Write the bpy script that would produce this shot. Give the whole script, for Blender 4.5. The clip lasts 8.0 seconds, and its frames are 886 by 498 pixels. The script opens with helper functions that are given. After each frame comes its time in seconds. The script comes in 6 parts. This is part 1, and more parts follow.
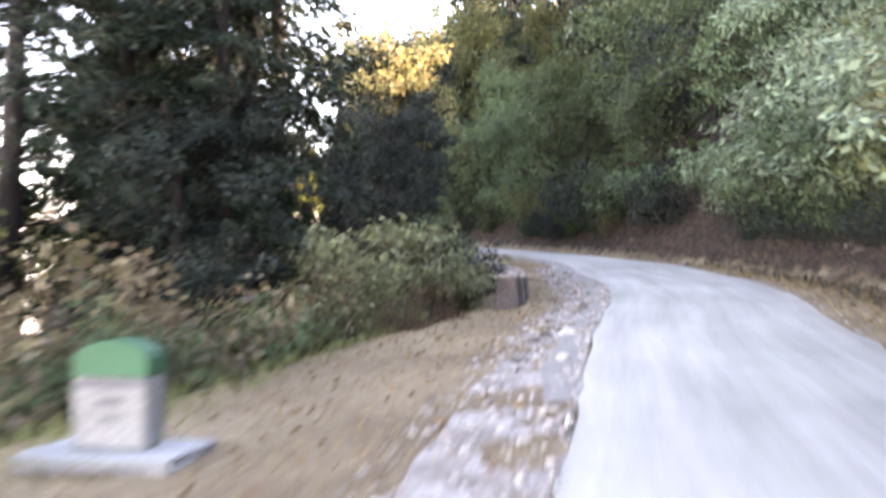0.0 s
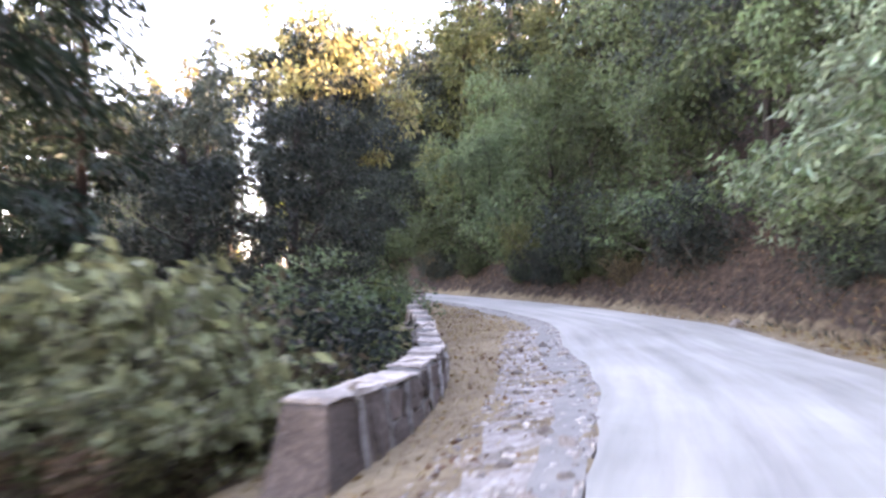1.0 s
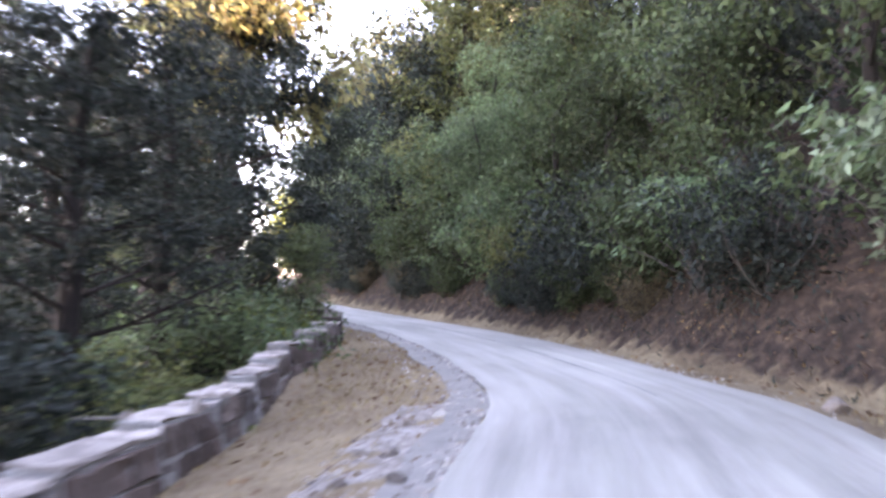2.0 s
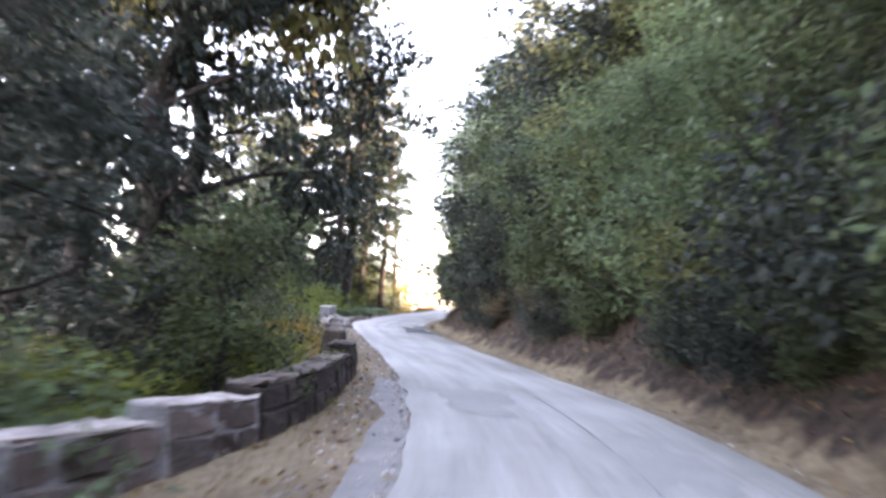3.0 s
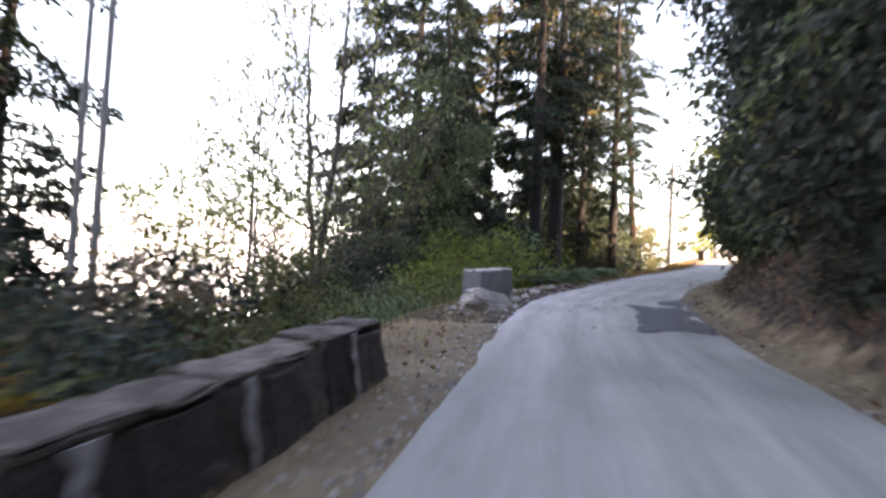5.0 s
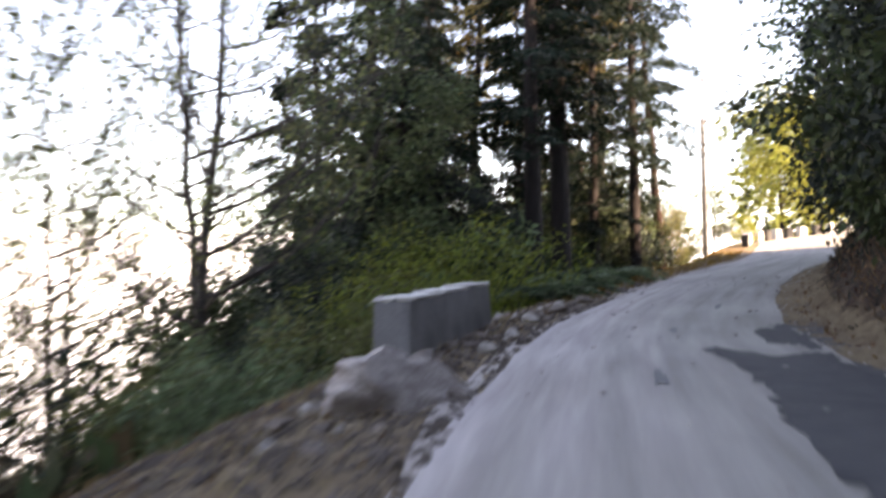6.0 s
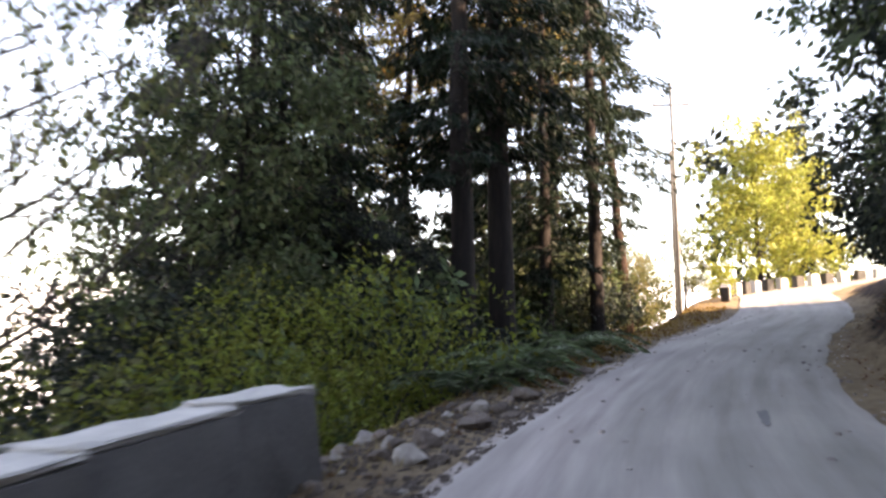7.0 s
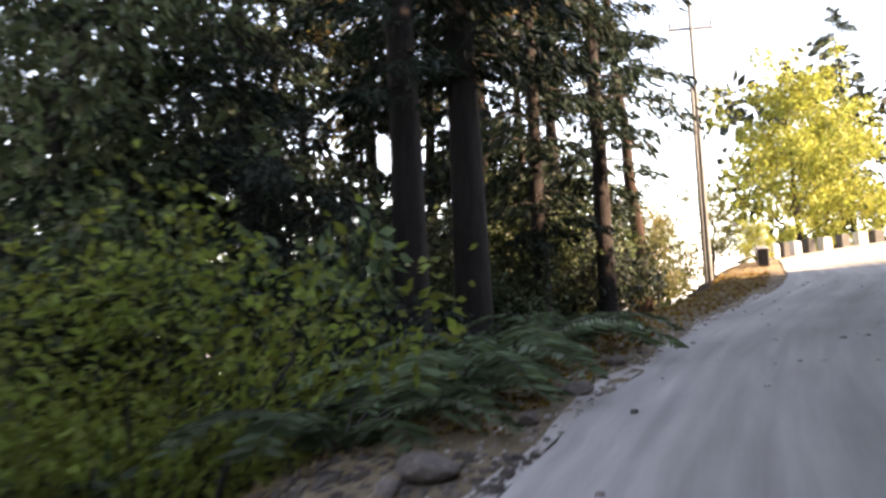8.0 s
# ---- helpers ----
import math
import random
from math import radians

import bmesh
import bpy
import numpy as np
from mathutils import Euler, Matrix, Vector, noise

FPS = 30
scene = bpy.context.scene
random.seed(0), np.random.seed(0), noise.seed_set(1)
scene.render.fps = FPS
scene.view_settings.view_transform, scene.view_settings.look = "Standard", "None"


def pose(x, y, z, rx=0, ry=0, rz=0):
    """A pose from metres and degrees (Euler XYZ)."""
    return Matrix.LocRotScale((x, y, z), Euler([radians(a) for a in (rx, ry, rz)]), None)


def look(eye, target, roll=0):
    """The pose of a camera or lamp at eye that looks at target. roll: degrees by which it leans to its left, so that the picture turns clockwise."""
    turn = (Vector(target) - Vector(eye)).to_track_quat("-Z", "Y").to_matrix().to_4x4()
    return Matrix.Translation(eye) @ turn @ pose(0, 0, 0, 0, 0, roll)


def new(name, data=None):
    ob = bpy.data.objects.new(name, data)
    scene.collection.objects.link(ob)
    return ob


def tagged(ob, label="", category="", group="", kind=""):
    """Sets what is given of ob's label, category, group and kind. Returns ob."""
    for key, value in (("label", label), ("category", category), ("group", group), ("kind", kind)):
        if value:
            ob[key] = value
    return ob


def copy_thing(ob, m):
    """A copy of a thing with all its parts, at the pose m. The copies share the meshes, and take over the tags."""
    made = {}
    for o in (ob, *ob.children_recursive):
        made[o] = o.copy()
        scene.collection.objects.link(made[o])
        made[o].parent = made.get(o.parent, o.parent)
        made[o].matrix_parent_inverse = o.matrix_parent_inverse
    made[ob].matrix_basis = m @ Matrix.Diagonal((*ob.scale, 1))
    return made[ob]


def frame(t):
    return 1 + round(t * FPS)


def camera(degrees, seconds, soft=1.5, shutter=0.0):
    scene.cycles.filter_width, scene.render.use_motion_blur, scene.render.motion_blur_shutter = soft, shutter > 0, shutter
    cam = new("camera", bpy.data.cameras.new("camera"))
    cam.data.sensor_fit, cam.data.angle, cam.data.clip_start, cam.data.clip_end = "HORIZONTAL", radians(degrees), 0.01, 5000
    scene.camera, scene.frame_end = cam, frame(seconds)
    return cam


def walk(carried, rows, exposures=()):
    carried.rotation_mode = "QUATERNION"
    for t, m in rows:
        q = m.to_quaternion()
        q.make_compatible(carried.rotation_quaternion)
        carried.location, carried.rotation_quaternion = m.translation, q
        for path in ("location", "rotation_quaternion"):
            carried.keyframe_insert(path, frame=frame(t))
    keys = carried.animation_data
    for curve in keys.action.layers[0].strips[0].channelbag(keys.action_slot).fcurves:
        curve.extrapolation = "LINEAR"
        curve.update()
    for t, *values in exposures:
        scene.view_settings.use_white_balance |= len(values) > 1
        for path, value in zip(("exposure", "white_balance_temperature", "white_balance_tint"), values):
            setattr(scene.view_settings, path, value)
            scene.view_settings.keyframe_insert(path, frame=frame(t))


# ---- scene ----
cam = camera(56.8, 8.0, soft=2.7, shutter=0.5)
PATH = [
    (0, (7.54, 1.94, 0.645), (6.498, 3.646, 0.711), 0.0),
    (0.5, (6.007, 6.597, 1.024), (4.954, 8.287, 1.219), -0.0),
    (1, (4.478, 11.258, 1.178), (3.394, 12.93, 1.351), -0.2),
    (1.2, (3.896, 12.998, 1.255), (2.772, 14.643, 1.427), 0.6),
    (2.3, (0.724, 22.391, 1.953), (-0.47, 23.978, 2.187), 2.7),
    (2.5, (-0.154, 24.237, 2.047), (-1.466, 25.726, 2.295), 2.7),
    (2.7, (-1.019, 26.03, 2.232), (-2.433, 27.424, 2.473), 2.9),
    (3, (-2.865, 28.86, 2.485), (-4.399, 30.117, 2.747), 4.6),
    (3.5, (-6.365, 32.691, 2.728), (-8.038, 33.755, 2.991), 5.3),
    (4, (-10.269, 35.802, 3.036), (-12.082, 36.617, 3.264), 4.8),
    (4.2, (-11.802, 36.955, 3.146), (-13.637, 37.729, 3.327), 4.8),
    (4.5, (-14.152, 38.397, 3.375), (-16.007, 39.124, 3.545), 4.6),
    (4.7, (-15.786, 39.402, 3.491), (-17.619, 40.19, 3.636), 3.7),
    (5.8, (-24.954, 44.922, 4.143), (-26.852, 45.548, 4.227), -0.0),
    (6, (-26.536, 45.822, 4.335), (-28.39, 46.561, 4.465), -0.4),
    (6.5, (-29.882, 47.913, 4.707), (-31.707, 48.712, 4.887), -0.9),
    (7, (-32.474, 49.694, 4.877), (-34.274, 50.527, 5.135), -0.7),
    (7.5, (-35.092, 51.696, 5.065), (-36.926, 52.478, 5.218), -1.8),
    (8, (-37.24, 53.287, 5.13), (-39.06, 54.09, 5.337), -2.6),
]
walk(cam, [(t, look(eye, target, roll)) for t, eye, target, roll in PATH],
     [(0.0, 4.25, 9500, 31), (1.0, 4.5, 9300, 34), (2.5, 4.4, 8800, 36), (3.5, 4.4, 9600, 28), (4.0, 4.35, 9500, 28), (4.5, 3.75, 9100, 29), (6.0, 2.85, 9300, 29), (8.0, 2.8, 9800, 26)])

# ---- world, sun ----
SUN_ELEV, SUN_AZ = 27.0, 45.0      # azimuth in degrees from +y towards +x
world = bpy.data.worlds.new("world")
scene.world = world
world.use_nodes = True
wn = world.node_tree
sky = wn.nodes.new("ShaderNodeTexSky")
sky.sky_type, sky.sun_disc = "NISHITA", False
sky.sun_elevation, sky.sun_rotation = radians(SUN_ELEV), radians(SUN_AZ)
sky.dust_density = 0.15
wn.links.new(sky.outputs[0], wn.nodes["Background"].inputs[0])
wn.nodes["Background"].inputs[1].default_value = 0.15
sun = new("sun", bpy.data.lights.new("sun", "SUN"))
sun.data.energy, sun.data.angle, sun.data.color = 5.0, radians(0.5), (1.0, 0.92, 0.78)
ca = math.cos(radians(SUN_ELEV))
sun.matrix_world = look((0, 0, 0), (-ca * math.sin(radians(SUN_AZ)), -ca * math.cos(radians(SUN_AZ)), -math.sin(radians(SUN_ELEV))))


# ---- materials ----
def material(name, stops, scale=3.0, fine=40.0, rough=0.9, bump=0.3, bump_scale=None, vary=0.0, island=0.0,
             translucent=0.0, spec=0.3, mix=0.45, coords="Object", stretch=(1, 1, 1), detail=6.0, distance=0.02):
    """Two scales of noise run through a colour ramp; vary / island: brightness spread by object / by loose piece."""
    m = bpy.data.materials.new(name)
    m.use_nodes = True
    nt = m.node_tree
    n, l = nt.nodes, nt.links
    bsdf = n["Principled BSDF"]
    bsdf.inputs["Roughness"].default_value = rough
    bsdf.inputs["Specular IOR Level"].default_value = spec
    tc = n.new("ShaderNodeTexCoord")
    mp = n.new("ShaderNodeMapping")
    mp.inputs["Scale"].default_value = stretch
    l.new(tc.outputs[coords], mp.inputs[0])
    big, small = n.new("ShaderNodeTexNoise"), n.new("ShaderNodeTexNoise")
    for t, sc in ((big, scale), (small, fine)):
        t.inputs["Scale"].default_value, t.inputs["Detail"].default_value = sc, detail
        l.new(mp.outputs[0], t.inputs["Vector"])
    mx = n.new("ShaderNodeMix")
    mx.inputs["Factor"].default_value = mix
    l.new(big.outputs[0], mx.inputs["A"])
    l.new(small.outputs[0], mx.inputs["B"])
    value = mx.outputs["Result"]
    ramp = n.new("ShaderNodeValToRGB")
    els = ramp.color_ramp.elements
    while len(els) < len(stops):
        els.new(0.5)
    for e, (p, c) in zip(els, stops):
        e.position, e.color = p, (*c, 1)
    l.new(value, ramp.inputs[0])
    colour = ramp.outputs[0]
    for spread, source in ((vary, "o"), (island, "i")):
        if spread:
            src = n.new("ShaderNodeObjectInfo") if source == "o" else n.new("ShaderNodeNewGeometry")
            mr = n.new("ShaderNodeMapRange")
            mr.inputs["To Min"].default_value, mr.inputs["To Max"].default_value = 1 - spread, 1 + spread
            l.new(src.outputs["Random" if source == "o" else "Random Per Island"], mr.inputs[0])
            hs = n.new("ShaderNodeHueSaturation")
            l.new(mr.outputs[0], hs.inputs["Value"])
            if source == "i":
                mh = n.new("ShaderNodeMapRange")
                mh.inputs["To Min"].default_value, mh.inputs["To Max"].default_value = 0.5 - 0.08 * spread, 0.5 + 0.03 * spread
                l.new(src.outputs["Random Per Island"], mh.inputs[0])
                l.new(mh.outputs[0], hs.inputs["Hue"])
            l.new(colour, hs.inputs["Color"])
            colour = hs.outputs[0]
    l.new(colour, bsdf.inputs["Base Color"])
    if bump:
        b = n.new("ShaderNodeBump")
        b.inputs["Strength"].default_value, b.inputs["Distance"].default_value = bump, distance
        src = small
        if bump_scale:
            src = n.new("ShaderNodeTexNoise")
            src.inputs["Scale"].default_value, src.inputs["Detail"].default_value = bump_scale, 5
            l.new(mp.outputs[0], src.inputs["Vector"])
        l.new(src.outputs[0], b.inputs["Height"])
        l.new(b.outputs[0], bsdf.inputs["Normal"])
    if translucent:
        tr = n.new("ShaderNodeBsdfTranslucent")
        l.new(colour, tr.inputs[0])
        ms = n.new("ShaderNodeMixShader")
        ms.inputs[0].default_value = translucent
        l.new(bsdf.outputs[0], ms.inputs[1])
        l.new(tr.outputs[0], ms.inputs[2])
        l.new(ms.outputs[0], n["Material Output"].inputs[0])
    return m


def leaf(name, dark, light, translucent=0.35, rough=0.5, vary=0.3, spec=0.2):
    return material(name, [(0.3, dark), (0.7, light)], scale=0.7, fine=5, rough=rough, bump=0, vary=vary, island=0.45,
                    translucent=translucent, spec=spec)


M = {
    "road": material("road_concrete", [(0.3, (0.19, 0.181, 0.165)), (0.5, (0.242, 0.231, 0.21)), (0.7, (0.298, 0.284, 0.259))], 0.3, 5, 0.85, 0.3, 220, mix=0.1),
    "road_edge": material("broken_road_edge", [(0.3, (0.12, 0.115, 0.11)), (0.7, (0.24, 0.22, 0.2))], 3, 40, 0.95, 0.8),
    "patch": material("tar_patch", [(0.3, (0.045, 0.045, 0.049)), (0.7, (0.09, 0.09, 0.095))], 3, 70, 0.8, 0.5, 200),
    "stain": material("worn_tar", [(0.3, (0.13, 0.13, 0.135)), (0.7, (0.20, 0.2, 0.2))], 2, 50, 0.85, 0.3, 200),
    "dust": material("pale_dust", [(0.3, (0.24, 0.2, 0.18)), (0.5, (0.35, 0.31, 0.285)), (0.7, (0.45, 0.41, 0.38))], 1.2, 30, 0.95, 0.5, 90),
    "shoulder": material("dusty_gravel", [(0.3, (0.09, 0.07, 0.055)), (0.48, (0.2, 0.17, 0.15)), (0.68, (0.37, 0.345, 0.33))], 3.5, 18, 0.97, 1.0, 35, distance=0.03),
    "ground": material("dry_earth", [(0.3, (0.075, 0.05, 0.03)), (0.5, (0.165, 0.119, 0.074)), (0.72, (0.275, 0.212, 0.135))], 0.5, 9, 0.97, 1.0, 30, distance=0.04),
    "bank": material("leafy_earth_bank", [(0.3, (0.025, 0.018, 0.012)), (0.55, (0.09, 0.053, 0.032)), (0.75, (0.165, 0.098, 0.06))], 1.2, 9, 0.97, 1.0, 18, distance=0.08),
    "stone": material("grey_stone", [(0.3, (0.045, 0.034, 0.03)), (0.55, (0.095, 0.068, 0.059)), (0.75, (0.19, 0.145, 0.125))], 4, 35, 0.92, 0.7, 30, vary=0.4),
    "parapet": material("weathered_dark_plaster", [(0.3, (0.035, 0.027, 0.023)), (0.5, (0.09, 0.068, 0.06)), (0.72, (0.2, 0.16, 0.14))], 1.8, 22, 0.95, 0.9, 26, vary=0.3, distance=0.03),
    "parapet_black": material("near_black_plaster", [(0.3, (0.012, 0.009, 0.008)), (0.5, (0.033, 0.024, 0.02)), (0.74, (0.09, 0.068, 0.058))], 1.6, 20, 0.96, 0.9, 26, vary=0.3, distance=0.03),
    "cap_dark": material("dark_cement_cap", [(0.3, (0.035, 0.028, 0.022)), (0.5, (0.09, 0.07, 0.058)), (0.74, (0.24, 0.2, 0.17))], 5, 30, 0.94, 0.6, 50, vary=0.3),
    "lime_streak": material("lime_streak", [(0.3, (0.07, 0.062, 0.06)), (0.5, (0.19, 0.18, 0.175)), (0.75, (0.34, 0.33, 0.32))], 5, 40, 0.95, 0.6, 60, vary=0.25),
    "rubble": material("broken_reddish_rock", [(0.3, (0.09, 0.07, 0.06)), (0.55, (0.2, 0.165, 0.145)), (0.75, (0.36, 0.32, 0.29))], 4, 25, 0.95, 0.8, 30, vary=0.5),
    "strata": material("layered_pinkish_rock", [(0.28, (0.15, 0.115, 0.1)), (0.46, (0.34, 0.295, 0.27)), (0.62, (0.56, 0.51, 0.475))], 2.2, 16, 0.95, 1.0, 18, stretch=(1, 1, 3.5), distance=0.04),
    "cap": material("worn_cement_cap", [(0.3, (0.11, 0.09, 0.08)), (0.5, (0.27, 0.23, 0.21)), (0.72, (0.46, 0.41, 0.37))], 5, 30, 0.92, 0.6, 50, vary=0.25),
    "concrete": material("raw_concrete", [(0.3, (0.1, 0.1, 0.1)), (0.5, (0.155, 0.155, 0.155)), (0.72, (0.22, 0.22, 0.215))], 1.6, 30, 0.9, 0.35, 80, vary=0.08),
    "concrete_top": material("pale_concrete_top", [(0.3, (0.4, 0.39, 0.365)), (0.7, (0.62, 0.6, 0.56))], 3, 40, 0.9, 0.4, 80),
    "rock": material("pale_rock", [(0.3, (0.24, 0.22, 0.2)), (0.55, (0.38, 0.35, 0.32)), (0.75, (0.52, 0.48, 0.44))], 2.5, 20, 0.92, 0.8, 14, vary=0.2),
    "pebble": material("edge_pebbles", [(0.3, (0.17, 0.145, 0.13)), (0.7, (0.4, 0.37, 0.35))], 6, 40, 0.95, 0.4, vary=0.1, island=0.55),
    "bark": material("dark_bark", [(0.3, (0.008, 0.006, 0.006)), (0.7, (0.03, 0.023, 0.021))], 3, 25, 0.95, 1.0, stretch=(3, 3, 0.5)),
    "bark_red": material("red_brown_bark", [(0.3, (0.016, 0.009, 0.007)), (0.7, (0.045, 0.024, 0.017))], 3, 25, 0.95, 1.0, stretch=(3, 3, 0.5)),
    "twig": material("grey_twig_bark", [(0.3, (0.03, 0.025, 0.023)), (0.7, (0.09, 0.08, 0.072))], 4, 30, 0.9, 0.5),
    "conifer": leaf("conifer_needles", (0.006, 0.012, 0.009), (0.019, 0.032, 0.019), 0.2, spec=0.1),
    # gold needle colour imitates sun on the tops of the dark conifers
    "conifer_gold": leaf("sun_tinted_conifer_needles", (0.09, 0.075, 0.02), (0.2, 0.15, 0.045), 0.3),
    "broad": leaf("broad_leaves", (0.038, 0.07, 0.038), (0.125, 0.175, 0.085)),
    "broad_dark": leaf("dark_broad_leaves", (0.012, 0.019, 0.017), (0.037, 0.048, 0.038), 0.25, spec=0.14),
    "broad_blue": leaf("grey_green_leaves", (0.095, 0.14, 0.09), (0.22, 0.28, 0.18), 0.3),
    "mid_green": leaf("deep_green_leaves", (0.022, 0.038, 0.02), (0.075, 0.1, 0.045), 0.3, spec=0.15),
    "slope_olive": leaf("pale_olive_leaves", (0.085, 0.1, 0.05), (0.21, 0.22, 0.115), 0.35),
    "dead_brown": leaf("dead_brown_leaves", (0.04, 0.025, 0.016), (0.12, 0.077, 0.046), 0.25),
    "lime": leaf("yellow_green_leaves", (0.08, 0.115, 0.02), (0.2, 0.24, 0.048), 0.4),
    # warm sunlight is put into this leaf colour
    "gold": leaf("sun_tinted_golden_leaves", (0.13, 0.125, 0.05), (0.31, 0.275, 0.115), 0.4),
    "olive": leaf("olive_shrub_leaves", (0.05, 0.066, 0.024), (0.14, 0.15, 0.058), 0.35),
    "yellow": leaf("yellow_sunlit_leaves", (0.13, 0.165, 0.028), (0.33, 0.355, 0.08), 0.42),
    "vine": leaf("brown_green_vine_leaves", (0.06, 0.05, 0.03), (0.15, 0.12, 0.07), 0.3),
    "rust": leaf("orange_brown_leaves", (0.14, 0.08, 0.012), (0.34, 0.2, 0.03), 0.4),
    "dry": leaf("dry_grass_blades", (0.16, 0.115, 0.05), (0.34, 0.26, 0.13), 0.3, 0.8),
    "litter": leaf("fallen_leaves", (0.10, 0.055, 0.025), (0.26, 0.16, 0.08), 0.1, 0.8),
    "white": material("weathered_white_paint", [(0.3, (0.36, 0.36, 0.35)), (0.55, (0.5, 0.5, 0.49)), (0.75, (0.62, 0.62, 0.61))], 4, 40, 0.7, 0.2),
    "stone_white": material("dirty_whitewash", [(0.3, (0.14, 0.14, 0.14)), (0.55, (0.23, 0.23, 0.23)), (0.75, (0.34, 0.34, 0.34))], 3, 25, 0.8, 0.3),
    "green": material("green_paint", [(0.3, (0.01, 0.075, 0.035)), (0.7, (0.02, 0.12, 0.06))], 4, 40, 0.6, 0.2),
    "black": material("black_paint", [(0.3, (0.02, 0.02, 0.02)), (0.7, (0.06, 0.055, 0.05))], 4, 40, 0.7, 0.2),
    "grey_text": material("faded_lettering", [(0.3, (0.08, 0.08, 0.09)), (0.7, (0.16, 0.16, 0.17))], 6, 50, 0.8, 0.1),
    "metal": material("galvanised_pole", [(0.3, (0.09, 0.088, 0.085)), (0.7, (0.19, 0.185, 0.18))], 3, 50, 0.65, 0.1),
    "porcelain": material("brown_insulator", [(0.3, (0.05, 0.03, 0.025)), (0.7, (0.09, 0.05, 0.04))], 4, 30, 0.25, 0.0),
    "haze": material("glowing_haze", [(0.3, (0.34, 0.38, 0.4)), (0.7, (0.5, 0.54, 0.55))], 0.01, 0.2, 1.0, 0.0),
}


def blended(name, base, over, attribute, lo=0.9, hi=1.15, way=""):
    """A material that goes over from one to another by a soft, broken border given by a mesh attribute."""
    m = base.copy()
    m.name = name
    nt = m.node_tree
    n, l = nt.nodes, nt.links
    bsdf = n["Principled BSDF"]
    first = bsdf.inputs["Base Color"].links[0].from_socket
    at = n.new("ShaderNodeAttribute")
    at.attribute_name = attribute
    tex = n.new("ShaderNodeTexNoise")
    tex.inputs["Scale"].default_value, tex.inputs["Detail"].default_value = 2.2, 8
    tc = n.new("ShaderNodeTexCoord")
    coords = tc.outputs["Object"]
    if way:
        wa = n.new("ShaderNodeAttribute")
        wa.attribute_name = way
        coords = wa.outputs["Vector"]
    l.new(coords, tex.inputs["Vector"])
    add = n.new("ShaderNodeMath")
    add.operation = "ADD"
    l.new(at.outputs["Fac"], add.inputs[0])
    l.new(tex.outputs[0], add.inputs[1])
    edge = n.new("ShaderNodeMapRange")
    edge.inputs["From Min"].default_value, edge.inputs["From Max"].default_value = lo, hi
    l.new(add.outputs[0], edge.inputs[0])
    ramp = n.new("ShaderNodeValToRGB")
    els = ramp.color_ramp.elements
    while len(els) < len(over):
        els.new(0.5)
    for e, (p, c) in zip(els, over):
        e.position, e.color = p, (*c, 1)
    t2 = n.new("ShaderNodeTexNoise")
    t2.inputs["Scale"].default_value, t2.inputs["Detail"].default_value = 5.0, 10
    l.new(coords, t2.inputs["Vector"])
    l.new(t2.outputs[0], ramp.inputs[0])
    mx = n.new("ShaderNodeMix")
    mx.data_type = "RGBA"
    l.new(edge.outputs[0], mx.inputs["Factor"])
    l.new(first, mx.inputs["A"])
    l.new(ramp.outputs[0], mx.inputs["B"])
    l.new(mx.outputs["Result"], bsdf.inputs["Base Color"])
    return m


def streaked(m, attribute, amount):
    """Adds long faint streaks that follow the way of the road, from a vector attribute (across, along)."""
    n, l = m.node_tree.nodes, m.node_tree.links
    bsdf = n["Principled BSDF"]
    first = bsdf.inputs["Base Color"].links[0].from_socket
    at = n.new("ShaderNodeAttribute")
    at.attribute_name = attribute
    tex = n.new("ShaderNodeTexNoise")
    tex.inputs["Scale"].default_value, tex.inputs["Detail"].default_value, tex.inputs["Roughness"].default_value = 2.6, 7, 0.6
    l.new(at.outputs["Vector"], tex.inputs["Vector"])
    mr = n.new("ShaderNodeMapRange")
    mr.inputs["From Min"].default_value, mr.inputs["From Max"].default_value = 0.3, 0.7
    mr.inputs["To Min"].default_value, mr.inputs["To Max"].default_value = 1 - amount, 1 + amount
    l.new(tex.outputs[0], mr.inputs[0])
    hs = n.new("ShaderNodeHueSaturation")
    l.new(mr.outputs[0], hs.inputs["Value"])
    l.new(first, hs.inputs["Color"])
    l.new(hs.outputs[0], bsdf.inputs["Base Color"])
    return m


M["road"] = blended("dusty_road", M["road"], [(0.3, (0.3, 0.262, 0.25)), (0.5, (0.385, 0.345, 0.33)), (0.7, (0.46, 0.42, 0.4))], "dust", 0.6, 1.5, "way")
streaked(M["road"], "way", 0.22)
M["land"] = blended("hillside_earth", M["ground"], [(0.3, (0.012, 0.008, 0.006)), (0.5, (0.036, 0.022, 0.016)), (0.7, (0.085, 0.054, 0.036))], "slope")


# glow put into the backdrop so that it reads as bright haze
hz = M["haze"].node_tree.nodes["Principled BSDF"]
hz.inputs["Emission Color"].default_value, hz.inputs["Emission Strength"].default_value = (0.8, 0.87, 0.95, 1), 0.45


